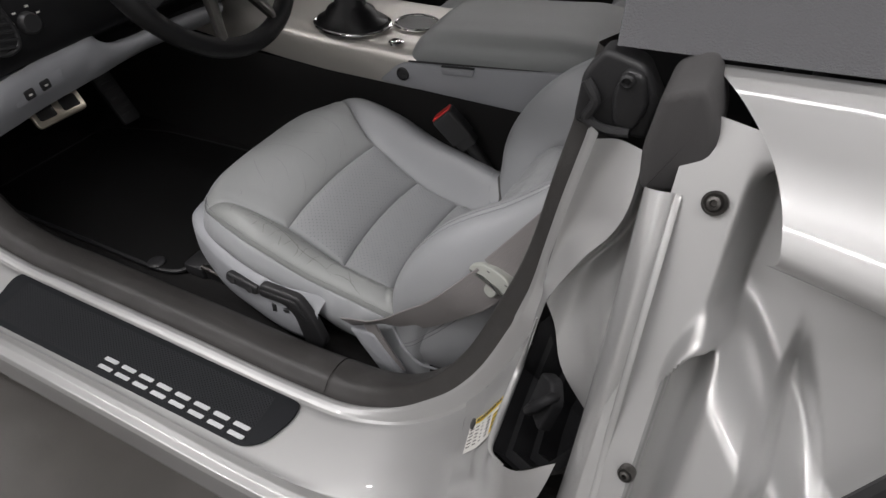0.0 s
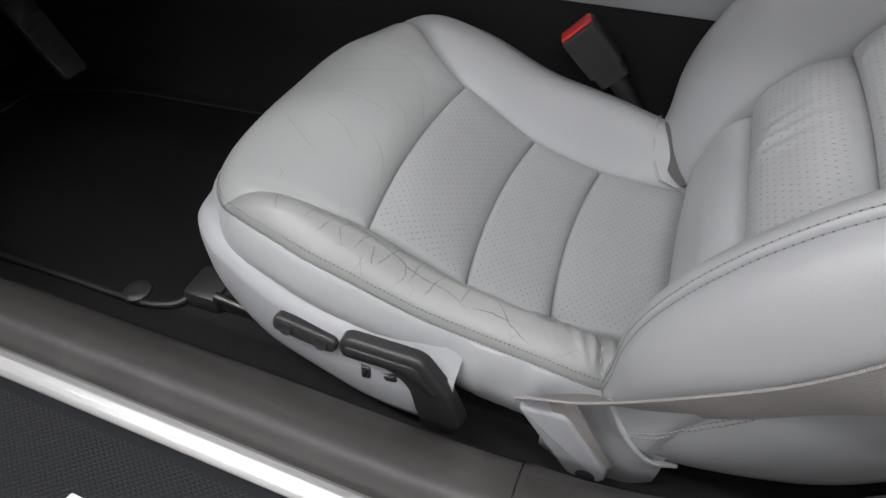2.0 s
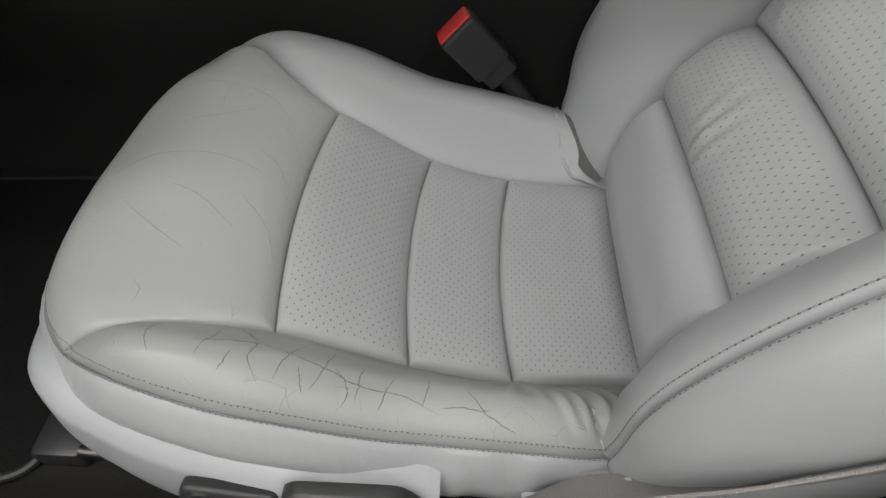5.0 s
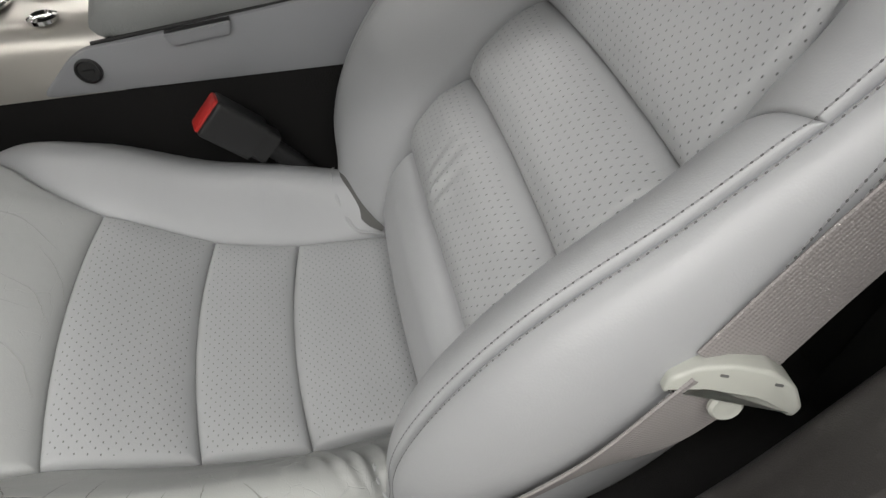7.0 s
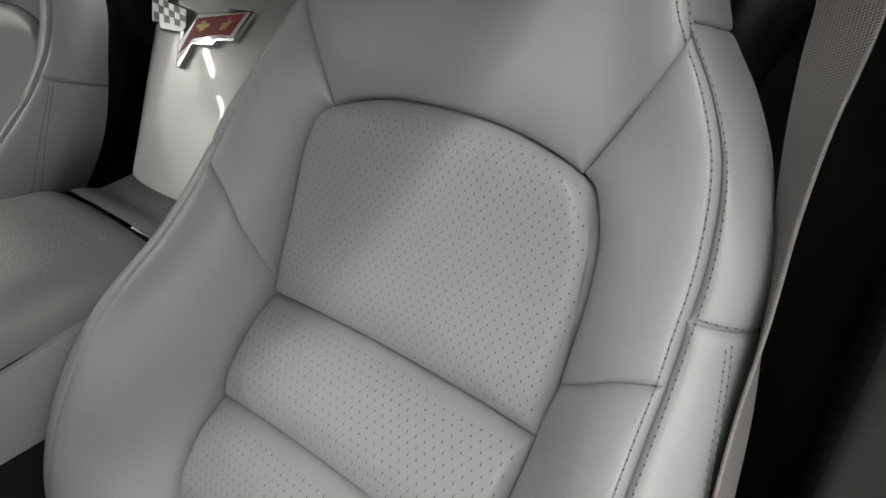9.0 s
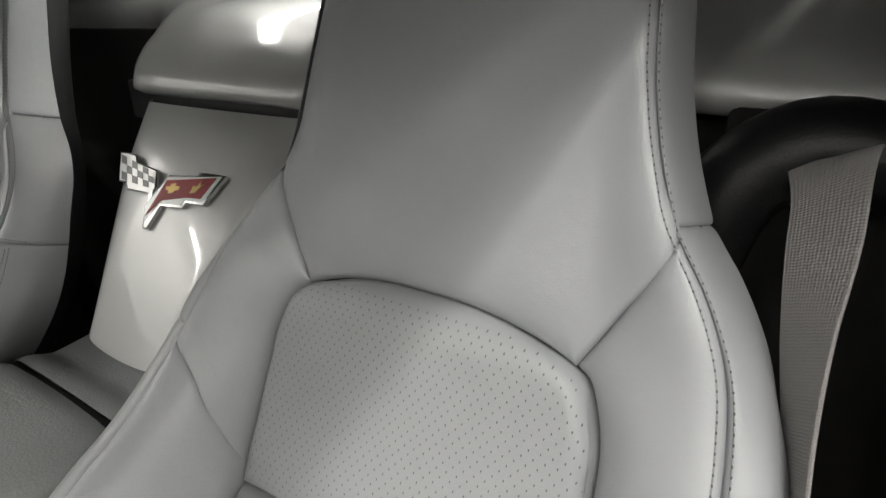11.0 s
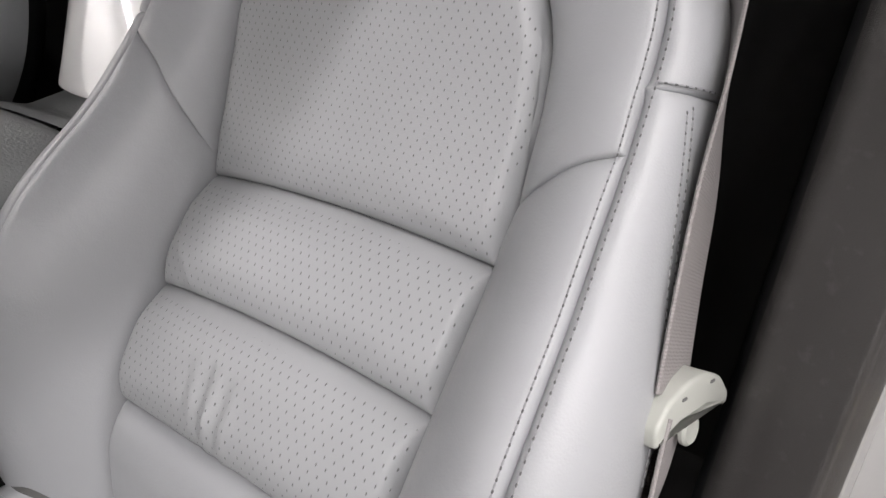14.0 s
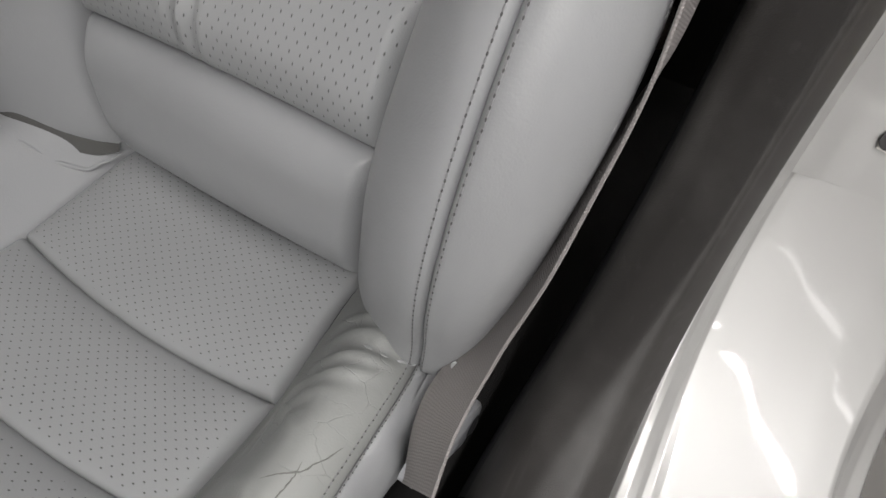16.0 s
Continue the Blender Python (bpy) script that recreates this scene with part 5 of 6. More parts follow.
part("tower_ridge", tube(spline([(0.318, -0.346, 0.936), (0.326, -0.348, 0.924), (0.322, -0.348, 0.912), (0.332, -0.347, 0.906), (0.350, -0.347, 0.907)], 20).tolist(), 0.0035, 8), BLACK, car)
part("tower_knuckle", lathe([(0.0045, 0), (0.0045, 0.004), (0.003, 0.005), (0.002, 0.002), (0.0004, 0.002)], facing((0.343, -0.348, 0.942), (1, 0, 0), (0, -1, 0)), 18), SOFTBLACK, car)
# deck lid with a rounded hump between the seats
HUMP = [-0.30, -0.10, 0.06, 0.17, 0.215, 0.242, 0.28, 0.39, 0.50, 0.538, 0.565, 0.61, 0.72, 0.88, 1.06]
sections = []
for back, low, out in ((0.012, -0.008, 0.0), (0.002, -0.001, 0.1), (0.003, 0.010, 0.2), (0.022, 0.042, 0.35), (0.052, 0.070, 0.6), (0.40, 0.090, 1.0)):
    row = []
    for y in HUMP:
        aside = float(smooth((abs(y - 0.39) - 0.142) / 0.06))
        row.append((0.472 + back + (0.115 if y > 0.39 else 0.05) * aside * (1 - out), y, 0.932 + low + 0.022 * aside * (1 - out) - 0.010 * ((y - 0.39) / 0.69) ** 2))
    sections.append(row)
sheet("deck_lid", sections, PAINT, "glossy silver deck lid behind the seats", dense=90)
sheet("canvas_roof", [[(-0.45, -0.110, 1.130), (-0.45, 0.10, 1.20), (-0.45, 0.39, 1.22), (-0.45, 0.68, 1.20), (-0.45, 0.89, 1.13)],
                      [(0.05, -0.150, 1.115), (0.05, 0.10, 1.23), (0.05, 0.39, 1.26), (0.05, 0.68, 1.23), (0.05, 0.93, 1.115)],
                      [(0.32, -0.163, 1.087), (0.32, 0.10, 1.215), (0.32, 0.39, 1.25), (0.32, 0.68, 1.215), (0.32, 0.943, 1.087)]], CANVAS, "dark grey canvas roof")
for y0, s in ((0, 1), (0.78, -1)):
    sheet("canvas_rear", [[(0.32, y0 - s * 0.163, 1.087), (0.32, y0 - s * 0.02, 1.165), (0.32, y0 + s * 0.20, 1.235)], [(0.66, y0 - s * 0.22, 1.055), (0.68, y0 - s * 0.06, 1.12), (0.70, y0 + s * 0.20, 1.165)], [(0.86, y0 - s * 0.28, 1.0), (0.90, y0 - s * 0.07, 1.06), (0.92, y0 + s * 0.20, 1.065)]], CANVAS, "dark grey canvas roof beside the rear window")
sheet("canvas_band", [[(0.32, 0.20, 1.235), (0.32, 0.39, 1.25), (0.32, 0.58, 1.235)], [(0.51, 0.20, 1.203), (0.51, 0.39, 1.212), (0.51, 0.58, 1.203)]], CANVAS, "dark grey canvas above the rear window")
pane = sheet("rear_window", [[(0.505, 0.195, 1.201), (0.505, 0.39, 1.210), (0.505, 0.585, 1.201)], [(0.72, 0.195, 1.156), (0.72, 0.39, 1.165), (0.72, 0.585, 1.156)], [(0.925, 0.195, 1.064), (0.925, 0.39, 1.072), (0.925, 0.585, 1.064)]], GLASS, "clear rear window glass")
pane.visible_shadow = False
for name, y0, s in (("canvas_quarter", 0, 1), ("canvas_quarter", 0.78, -1)):
    sheet(name, [[(0.305, y0 - s * 0.165, 1.09), (0.50, y0 - s * 0.19, 1.08), (0.76, y0 - s * 0.26, 1.03)], [(0.318, y0 - s * 0.250, 1.030), (0.52, y0 - s * 0.26, 1.03), (0.80, y0 - s * 0.295, 1.0)], [(0.332, y0 - s * 0.343, 0.959), (0.42, y0 - s * 0.345, 0.963), (0.90, y0 - s * 0.335, 0.985)]], CANVAS, "grey ribbed canvas roof side")
# plain rest of the shell: bonnet, windscreen frame, far door, underside
sheet("bonnet", [[(-0.98, -0.42, 0.86), (-0.95, 0.39, 0.92), (-0.98, 1.20, 0.86)], [(-1.6, -0.46, 0.80), (-1.6, 0.39, 0.86), (-1.6, 1.24, 0.80)], [(-2.5, -0.36, 0.5), (-2.6, 0.39, 0.55), (-2.5, 1.14, 0.5)]], PAINT, "glossy silver bonnet")
part("screen_header", tube([(-0.92, -0.33, 0.87), (-0.66, -0.22, 1.06), (-0.47, -0.08, 1.17), (-0.45, 0.39, 1.225), (-0.47, 0.86, 1.17), (-0.66, 1.0, 1.06), (-0.92, 1.11, 0.87)], 0.03, 10), SOFTBLACK, car, "dark windscreen frame")
sheet("far_quarter_panel", [[(0.45, 1.11, 0.951), (0.70, 1.11, 0.965), (1.6, 1.08, 0.97)], [(0.45, 1.20, 0.94), (0.70, 1.22, 0.95), (1.6, 1.21, 0.92)], [(0.45, 1.265, 0.88), (0.70, 1.30, 0.88), (1.6, 1.32, 0.80)], [(0.45, 1.25, 0.60), (0.70, 1.33, 0.72), (1.6, 1.34, 0.62)]], PAINT, "glossy silver far rear wing")
sheet("boot_lid", [[(0.88, -0.31, 0.985), (0.88, 0.39, 1.03), (0.88, 1.09, 0.985)], [(1.3, -0.31, 0.97), (1.3, 0.39, 1.0), (1.3, 1.09, 0.97)], [(1.62, -0.31, 0.965), (1.64, 0.39, 0.985), (1.62, 1.09, 0.965)]], PAINT, "glossy silver boot lid")
sheet("tail_panel", [[(1.60, -0.52, 0.80), (1.62, -0.20, 0.96), (1.64, 0.39, 0.985), (1.62, 0.98, 0.96), (1.60, 1.30, 0.80)], [(1.70, -0.52, 0.62), (1.76, -0.2, 0.66), (1.78, 0.39, 0.66), (1.76, 0.98, 0.66), (1.70, 1.30, 0.62)], [(1.66, -0.50, 0.28), (1.72, -0.2, 0.26), (1.74, 0.39, 0.26), (1.72, 0.98, 0.26), (1.66, 1.28, 0.28)]], PAINT, "silver tail panel")
sheet("far_door", [[(-0.9, 1.13, 0.85), (0.45, 1.13, 0.92)], [(-0.9, 1.25, 0.6), (0.45, 1.25, 0.6)], [(-0.9, 1.2, 0.2), (0.45, 1.2, 0.2)]], PAINT, "closed silver far door")
sheet("front_wing", [[(-0.86, -0.43, 0.86), (-1.6, -0.47, 0.80)], [(-0.84, -0.49, 0.55), (-1.6, -0.53, 0.55)], [(-0.82, -0.48, 0.16), (-1.0, -0.48, 0.16)]], PAINT, "silver front wing")
DM = Matrix.Translation((-0.83, -0.475, 0)) @ Matrix.Rotation(radians(-108), 4, "Z")
leaf = part("door", slab(rounded([(0.0, 0.27), (0.98, 0.27), (1.10, 0.36), (1.18, 0.66), (1.20, 0.95), (0.6, 0.93), (0.0, 0.89)], 0.04), 0.055, DM @ Matrix(((1, 0, 0, 0), (0, 0, -1, 0), (0, 1, 0, 0), (0, 0, 0, 1))), 0.012, 3), PAINT, car, "open silver door swung forward")
part("door_lining", slab(rounded([(0.05, 0.31), (0.95, 0.31), (1.06, 0.39), (1.12, 0.66), (1.13, 0.925), (0.6, 0.91), (0.05, 0.865)], 0.04), 0.022, DM @ Matrix(((1, 0, 0, 0), (0, 0, 1, -0.002), (0, 1, 0, 0), (0, 0, 0, 1))), 0.008, 3), BLACK, leaf, "black moulded door lining")
part("door_armrest", slab(rounded([(0.30, 0.56), (0.92, 0.60), (0.98, 0.66), (0.30, 0.64)], 0.03), 0.055, DM @ Matrix(((1, 0, 0, 0), (0, 0, 1, 0.018), (0, 1, 0, 0), (0, 0, 0, 1))), 0.014, 3), PLASTIC, leaf, "grey door armrest")
part("underside", rbox((3.0, 1.5, 0.10), (-0.2, 0.39, 0.19), 0.02), SOFTBLACK, car, "black underside")
for x in (-1.5, 1.25):
    for y in (-0.40, 1.18):
        w = part("tyre", lathe([(0.20, -0.11), (0.29, -0.12), (0.325, -0.10), (0.33, 0), (0.325, 0.10), (0.29, 0.12), (0.20, 0.11)], facing((x, y, 0.33), (1, 0, 0), (0, -1, 0)), 32), SOFTBLACK, car, "black rubber tyre")
        part("rim", lathe([(0.20, -0.10), (0.21, 0.09), (0.17, 0.07), (0.05, 0.05), (0.001, 0.05)], facing((x, y, 0.33), (1, 0, 0), (0, -1, 0)), 24), CHROME, w)

# ---- cabin ----
cabin = car
part("cabin_floor", rbox((1.78, 0.57, 0.02), (-0.31, -0.010, 0.305), 0.004), CARPET, cabin, "black carpeted floor")
part("tunnel_side", grid(np.array([[(x, 0.215 + 0.04 * q, 0.31 + q * (0.245 + 0.0 * x)) for x in np.linspace(-1.2, 0.34, 30)] for q in np.linspace(0, 1, 12)])), CARPET, cabin, "black carpeted tunnel side")
part("bulkhead", rbox((0.02, 1.3, 0.7), (-1.18, 0.35, 0.62), 0.004), CARPET, cabin, "black carpeted bulkhead")
part("rear_bulkhead", rbox((0.02, 1.35, 0.70), (0.56, 0.39, 0.65), 0.004), CARPET, cabin, "black carpeted rear bulkhead")
part("floor_far", rbox((1.7, 0.5, 0.02), (-0.35, 0.79, 0.305), 0.004), CARPET, cabin, "black carpeted far floor")
part("far_side", rbox((1.8, 0.02, 0.5), (-0.35, 1.06, 0.55), 0.004), CARPET, cabin, "dark far door side")

mat_edge = [(-1.02, -0.215), (-0.47, -0.215), (-0.43, -0.20), (-0.425, -0.12), (-0.425, 0.14), (-0.50, 0.19), (-0.85, 0.17), (-1.02, 0.12)]
floor_mat = thing("floor_mat", "black pile floor mat with bound edge on the cabin floor", "floor mat")
part("mat_surface", slab(rounded(mat_edge, 0.03), 0.010, Matrix.Translation((0, 0, 0.316)), 0.003), MATTING, floor_mat)
part("binding", tube([(x, y, 0.323) for x, y in rounded(mat_edge, 0.03)], 0.0045, 8, closed=True), SOFTBLACK, floor_mat, "black bound edge")
part("fastener", lathe([(0.017, 0), (0.017, 0.003), (0.014, 0.0055), (0.006, 0.006), (0.001, 0.005)], Matrix.Translation((-0.492, -0.205, 0.3265))), BLACK, floor_mat, "round black plastic fastener")

console = thing("centre_console", "grey centre console with padded armrest and satin silver gear surround", "console")
def tilt(x):
    return 0.105 * (x + 0.16) - 0.020 * float(smooth((x - 0.13) / 0.12))
# side panel of light grey plastic
prof = rounded([(-0.238, 0.553), (0.33, 0.548), (0.33, 0.662), (-0.135, 0.606), (-0.180, 0.603)], 0.02)
part("side_panel", slab(prof, 0.012, Matrix(((1, 0, 0, 0), (0, 0, -1, 0.262), (0, 1, 0, 0), (0, 0, 0, 1))), 0.003), PLASTIC, console, "light grey plastic side panel")
part("power_socket", merge(lathe([(0.0135, 0), (0.0135, 0.003), (0.0115, 0.0045), (0.010, 0.002), (0.001, 0.0025)], facing((-0.176, 0.2505, 0.580), (1, 0, 0), (0, -1, 0.1)), 26), rbox((0.012, 0.002, 0.004), (-0.176, 0.247, 0.580), 0.0008)), BLACK, console, "round black socket cover")
part("lid_latch", slab(rounded([(-0.036, 0.007), (-0.030, -0.007), (0.030, -0.007), (0.036, 0.007)], 0.004), 0.005, facing((-0.055, 0.250, 0.6075), (1, 0, 0.105), (0, -1, 0)), 0.002), PLASTIC, console, "grey lid latch")
part("latch_slot", slab(rounded([(-0.034, -0.0018), (0.034, -0.0018), (0.034, 0.0018), (-0.034, 0.0018)], 0.0012), 0.004, facing((-0.055, 0.2510, 0.6155), (1, 0, 0.105), (0, -1, 0))), SOFTBLACK, console, "dark slot over the latch")
# padded armrest
rows = []
for x in np.linspace(-0.172, 0.248, 40):
    s = max(0.0, 1 - (x + 0.172) / 0.05)
    e = max(0.0, (x - 0.225) / 0.023)
    sect = []
    for y, z in spline([(0.258, 0.606), (0.256, 0.622), (0.262, 0.638), (0.285, 0.650), (0.33, 0.656), (0.39, 0.658), (0.45, 0.656), (0.495, 0.650), (0.518, 0.638), (0.524, 0.622), (0.522, 0.606)])(np.linspace(0, 1, 40)):
        drop = (1 - math.sqrt(max(0, 1 - s * s))) * 0.045 + e * e * 0.012
        sect.append((x, 0.39 + (y - 0.39) * (1 - 0.10 * s * s), max(0.606, z - drop) + tilt(x)))
    rows.append(sect)
part("armrest_pad", grid(np.array(rows)), ARMREST, console, "padded grey leather armrest lid", 60)
part("armrest_seam", tube([(x, 0.2575, 0.6055 + tilt(x)) for x in np.linspace(-0.165, 0.32, 12)], 0.0022, 8), SOFTBLACK, console)
part("armrest_gap", rbox((0.018, 0.245, 0.03), (0.252, 0.39, 0.642), 0.004), SOFTBLACK, console)
rows = []
for x in np.linspace(0.256, 0.39, 16):
    rows.append([(x, y, z + tilt(x) - 0.014 * smooth((x - 0.262) / 0.035)) for y, z in spline([(0.262, 0.59), (0.262, 0.618), (0.28, 0.635), (0.33, 0.641), (0.39, 0.642), (0.45, 0.641), (0.50, 0.635), (0.518, 0.618), (0.518, 0.59)])(np.linspace(0, 1, 30))])
part("rear_cap", grid(np.array(rows)), ARMREST, console, "grey padded console end", 60)
# satin silver gear surround
rows = []
for x in np.linspace(-0.78, -0.150, 40):
    lift2 = 0.03 * max(0, (-0.35 - x) / 0.4) ** 1.3
    rows.append([(x, y, z + lift2) for y, z in spline([(0.252, 0.552), (0.253, 0.585), (0.258, 0.606), (0.275, 0.619), (0.33, 0.624), (0.39, 0.625), (0.45, 0.624), (0.505, 0.619), (0.522, 0.606), (0.528, 0.56)])(np.linspace(0, 1, 36))])
part("gear_surround", grid(np.array(rows)), CONSOLE, console, "satin silver gear surround", 60)
def oval(cx, cy, a, b, n=36):
    return [(cx + a * math.cos(2 * math.pi * k / n), cy + b * math.sin(2 * math.pi * k / n)) for k in range(n)]
part("boot_ring", tube([(x, y, 0.629) for x, y in oval(-0.338, 0.328, 0.086, 0.066)], 0.0035, 8, closed=True), CHROME, console, "chrome boot ring")
part("gear_boot", lathe([(0.070, 0.0), (0.066, 0.012), (0.050, 0.022), (0.044, 0.034), (0.030, 0.044), (0.026, 0.06), (0.018, 0.068)], Matrix.Translation((-0.338, 0.328, 0.626)) @ Matrix.Diagonal((1.2, 0.92, 1, 1)), 24), LEATHERBLACK, console, "black leather gear boot")
part("gear_lever", tube([(-0.338, 0.328, 0.68), (-0.343, 0.329, 0.75), (-0.348, 0.33, 0.80)], [0.011, 0.013, 0.024], 14), BLACK, console, "black gear lever")
part("cup_ring", tube([(x, y, 0.628) for x, y in oval(-0.213, 0.382, 0.046, 0.042)], 0.0032, 8, closed=True), CHROME, console, "chrome ring")
part("cup_well", lathe([(0.042, 0.0), (0.042, 0.0035), (0.001, 0.0036)], Matrix.Translation((-0.213, 0.382, 0.6245))), BLACK, console, "black tray lid")
part("dash_knob", lathe([(0.015, 0), (0.015, 0.004), (0.011, 0.006), (0.009, 0.004), (0.006, 0.0045), (0.001, 0.005)], Matrix.Translation((-0.208, 0.285, 0.6225)), 24), CHROME, console, "small chrome ringed button")

# painted fairing between the seats with the badge
fairing = thing("waterfall_panel", "glossy silver panel between the seats with a crossed badge", "trim panel")
rows = []
HALF = curve1([(0, 0.073), (0.08, 0.079), (0.49, 0.116), (0.74, 0.141), (1, 0.157)])
for q in np.concatenate((np.linspace(0, 0.08, 10), np.linspace(0.1, 1, 30))):
    z = 0.666 + 0.249 * q
    x = 0.305 + 0.172 * q + 0.020 * max(0.0, 1 - q / 0.03) ** 2 - 0.006 * math.sin(q * math.pi)
    hw = float(HALF(q))
    rows.append([(x + 0.005 * f * f + 0.018 * abs(f) ** 14, 0.381 + hw * f, z + 0.012 * abs(f) ** 4 * (1 - q) ** 4) for f in np.linspace(-1, 1, 61)])
part("fairing", grid(np.array(rows)), PAINT, fairing, "", 60)
part("gap_seal", rbox((0.012, 0.40, 0.05), (0.505, 0.392, 0.912), 0.003), SOFTBLACK, fairing, "black rubber seal in the gap")

BADGE = facing((0.393, 0.407, 0.793), (0, -1, 0), (-1, 0, 0.69))
BADGE = BADGE @ Matrix.Translation((0, 0, 0.006))
badge = part("badge", slab([(-0.1031, 0.0771), (-0.0677, 0.0771), (-0.0598, 0.0691), (-0.0164, 0.0642), (-0.0054, 0.0437), (-0.0036, 0.0160), (-0.0107, 0.0191), (-0.0165, 0.0344), (-0.0588, 0.0329), (-0.0666, 0.0406), (-0.0816, 0.0405)], 0.004, BADGE, 0.001), CHROME, fairing, "raised chrome badge, checked flag and red flag")
part("wing_plate", slab([(-0.0013, -0.0048), (-0.0136, 0.0205), (-0.0014, 0.0443), (0.0099, 0.0617), (0.059, 0.0678), (0.0587, 0.0719), (0.1025, 0.0733), (0.0834, 0.0373), (0.0546, 0.0349), (0.0514, 0.0282), (0.0138, 0.0248), (0.0054, -0.003)], 0.0045, BADGE, 0.001), CHROME, fairing, "chrome edged flag plate")
part("white_ground", slab([(-0.0993, 0.0750), (-0.0690, 0.0750), (-0.0610, 0.0670), (-0.0180, 0.0622), (-0.0085, 0.0430), (-0.0130, 0.0362), (-0.0575, 0.0352), (-0.0650, 0.0428), (-0.0800, 0.0428)], 0.0006, BADGE @ Matrix.Translation((0, 0, 0.004))), BADGEWHITE, badge)
part("white_border", slab([(-0.002, 0.0030), (-0.0108, 0.0205), (0.0105, 0.0590), (0.060, 0.0655), (0.0970, 0.0712), (0.0815, 0.0400), (0.0536, 0.0374), (0.0500, 0.0310), (0.0128, 0.0275)], 0.0006, BADGE @ Matrix.Translation((0, 0, 0.0045))), BADGEWHITE, badge)
for i in range(6):
    for j in range(3):
        if (i + j) % 2:
            continue
        u0, v0 = i / 6, j / 3
        def chk(u, v):
            return (-0.0960 + 0.0760 * u + 0.0200 * v * (1 - 0.35 * u), 0.0735 - 0.0125 * u - 0.0300 * v + 0.0100 * u * v)
        part("check", slab([chk(u0, v0), chk(u0 + 1 / 6, v0), chk(u0 + 1 / 6, v0 + 1 / 3), chk(u0, v0 + 1 / 3)], 0.0005, BADGE @ Matrix.Translation((0, 0, 0.0046))), BADGEGREY, badge)
part("red_flag", slab([(-0.004, 0.0096), (0.0107, 0.0545), (0.0915, 0.0690), (0.0779, 0.0430), (0.0533, 0.0405), (0.0148, 0.0310)], 0.0006, BADGE @ Matrix.Translation((0, 0, 0.0052))), DARKRED, badge, "dark red enamel flag")
part("gold_cross", slab([(0.016, 0.0440), (0.022, 0.0440), (0.022, 0.0405), (0.030, 0.0425), (0.031, 0.0455), (0.037, 0.0465), (0.038, 0.0510), (0.030, 0.0505), (0.030, 0.0535), (0.022, 0.0520), (0.022, 0.0485), (0.015, 0.0475)], 0.0005, BADGE @ Matrix.Translation((0, 0, 0.0059))), GOLD, badge, "gold bar shape")
part("gold_leaf", slab([(0.058, 0.046), (0.066, 0.048), (0.076, 0.060), (0.070, 0.056), (0.070, 0.062), (0.066, 0.055), (0.060, 0.055)], 0.0005, BADGE @ Matrix.Translation((0, 0, 0.0059))), GOLD, badge, "gold leaf shape")

# ---- dashboard ----
dash = thing("dashboard", "black dashboard with a light grey knee panel and tall vents", "dashboard")
FOOT = spline([(-0.308, 0.624), (-0.290, 0.613), (-0.243, 0.612), (-0.201, 0.617), (-0.147, 0.621), (-0.105, 0.623), (-0.085, 0.624), (-0.059, 0.625), (-0.020, 0.628), (0.050, 0.630), (0.139, 0.624), (0.22, 0.620)])
BROW = spline([(-0.262, 0.712), (-0.252, 0.7015), (-0.216, 0.701), (-0.171, 0.706), (-0.103, 0.708), (-0.070, 0.7085), (-0.056, 0.692), (-0.035, 0.680), (-0.004, 0.675), (0.078, 0.672), (0.16, 0.668), (0.24, 0.660)])
rows = []
for f in np.linspace(0, 1, 120):
    (y0, z0), (y1, z1) = FOOT([f])[0], BROW([f])[0]
    row = [(-0.662, y0 + 0.004, z0 + 0.003)]
    for q in np.linspace(0, 1, 16):
        x = -0.640 + 0.036 * math.sin(q * math.pi * 0.62) - 0.012 * max(0.0, 1 - f / 0.05) ** 2 - 0.004 * max(0.0, (q - 0.85) / 0.15) ** 2
        row.append((x, y0 + (y1 - y0) * q, z0 + (z1 - z0) * q))
    rows.append(row + [(row[-1][0] - 0.016, y1, z1 - 0.002)])
knee = part("knee_panel", grid(np.array(rows)), PLASTIC, dash, "light grey plastic knee panel", 50)
part("knee_return", grid(np.array([[(x, y + dy, z) for x, y, z in spline([(-0.650, -0.3085, 0.6265 + h), (-0.680, -0.3135, 0.624 + h * 0.8), (-0.725, -0.3140, 0.612 + h * 0.6)])(np.linspace(0, 1, 10))] for h, dy in ((-0.010, 0.012), (-0.011, 0.004), (-0.006, 0.0), (0.006, 0.0), (0.012, 0.003), (0.011, 0.012))])), PLASTIC, dash, "pale end of the knee panel by the door", 50)
rows = []
for f in np.concatenate((np.linspace(0, 0.014, 8), np.linspace(0.02, 1, 60))):
    back = 0.022 * (1 - math.sqrt(max(0.0, 1 - max(0.0, 1 - f / 0.014) ** 2)))
    row = []
    for x, z in spline([(-0.665, 0.655), (-0.640, 0.690), (-0.608, 0.706), (-0.585, 0.76), (-0.590, 0.82), (-0.63, 0.865), (-0.72, 0.885), (-0.90, 0.89), (-1.05, 0.87)])(np.linspace(0, 1, 48)):
        row.append((x - back, -0.266 - 0.06 * max(0.0, z - 0.83) + 1.366 * f, z))
    rows.append(row)
part("dash_face", grid(np.array(rows)), DASHBLACK, dash, "black grained dashboard shell", 60)
end = rows[0]
part("dash_end", grid(np.array([[(x - d, y - 0.10 * d + 0.001, z - 0.04 * d) for x, y, z in end] for d in (0.0, 0.004, 0.1, 0.3)])), DASHBLACK, dash, "black end of the dashboard by the door", 60)
part("dash_underside", rbox((0.45, 1.45, 0.01), (-0.86, 0.36, 0.655), 0.003), SOFTBLACK, dash)
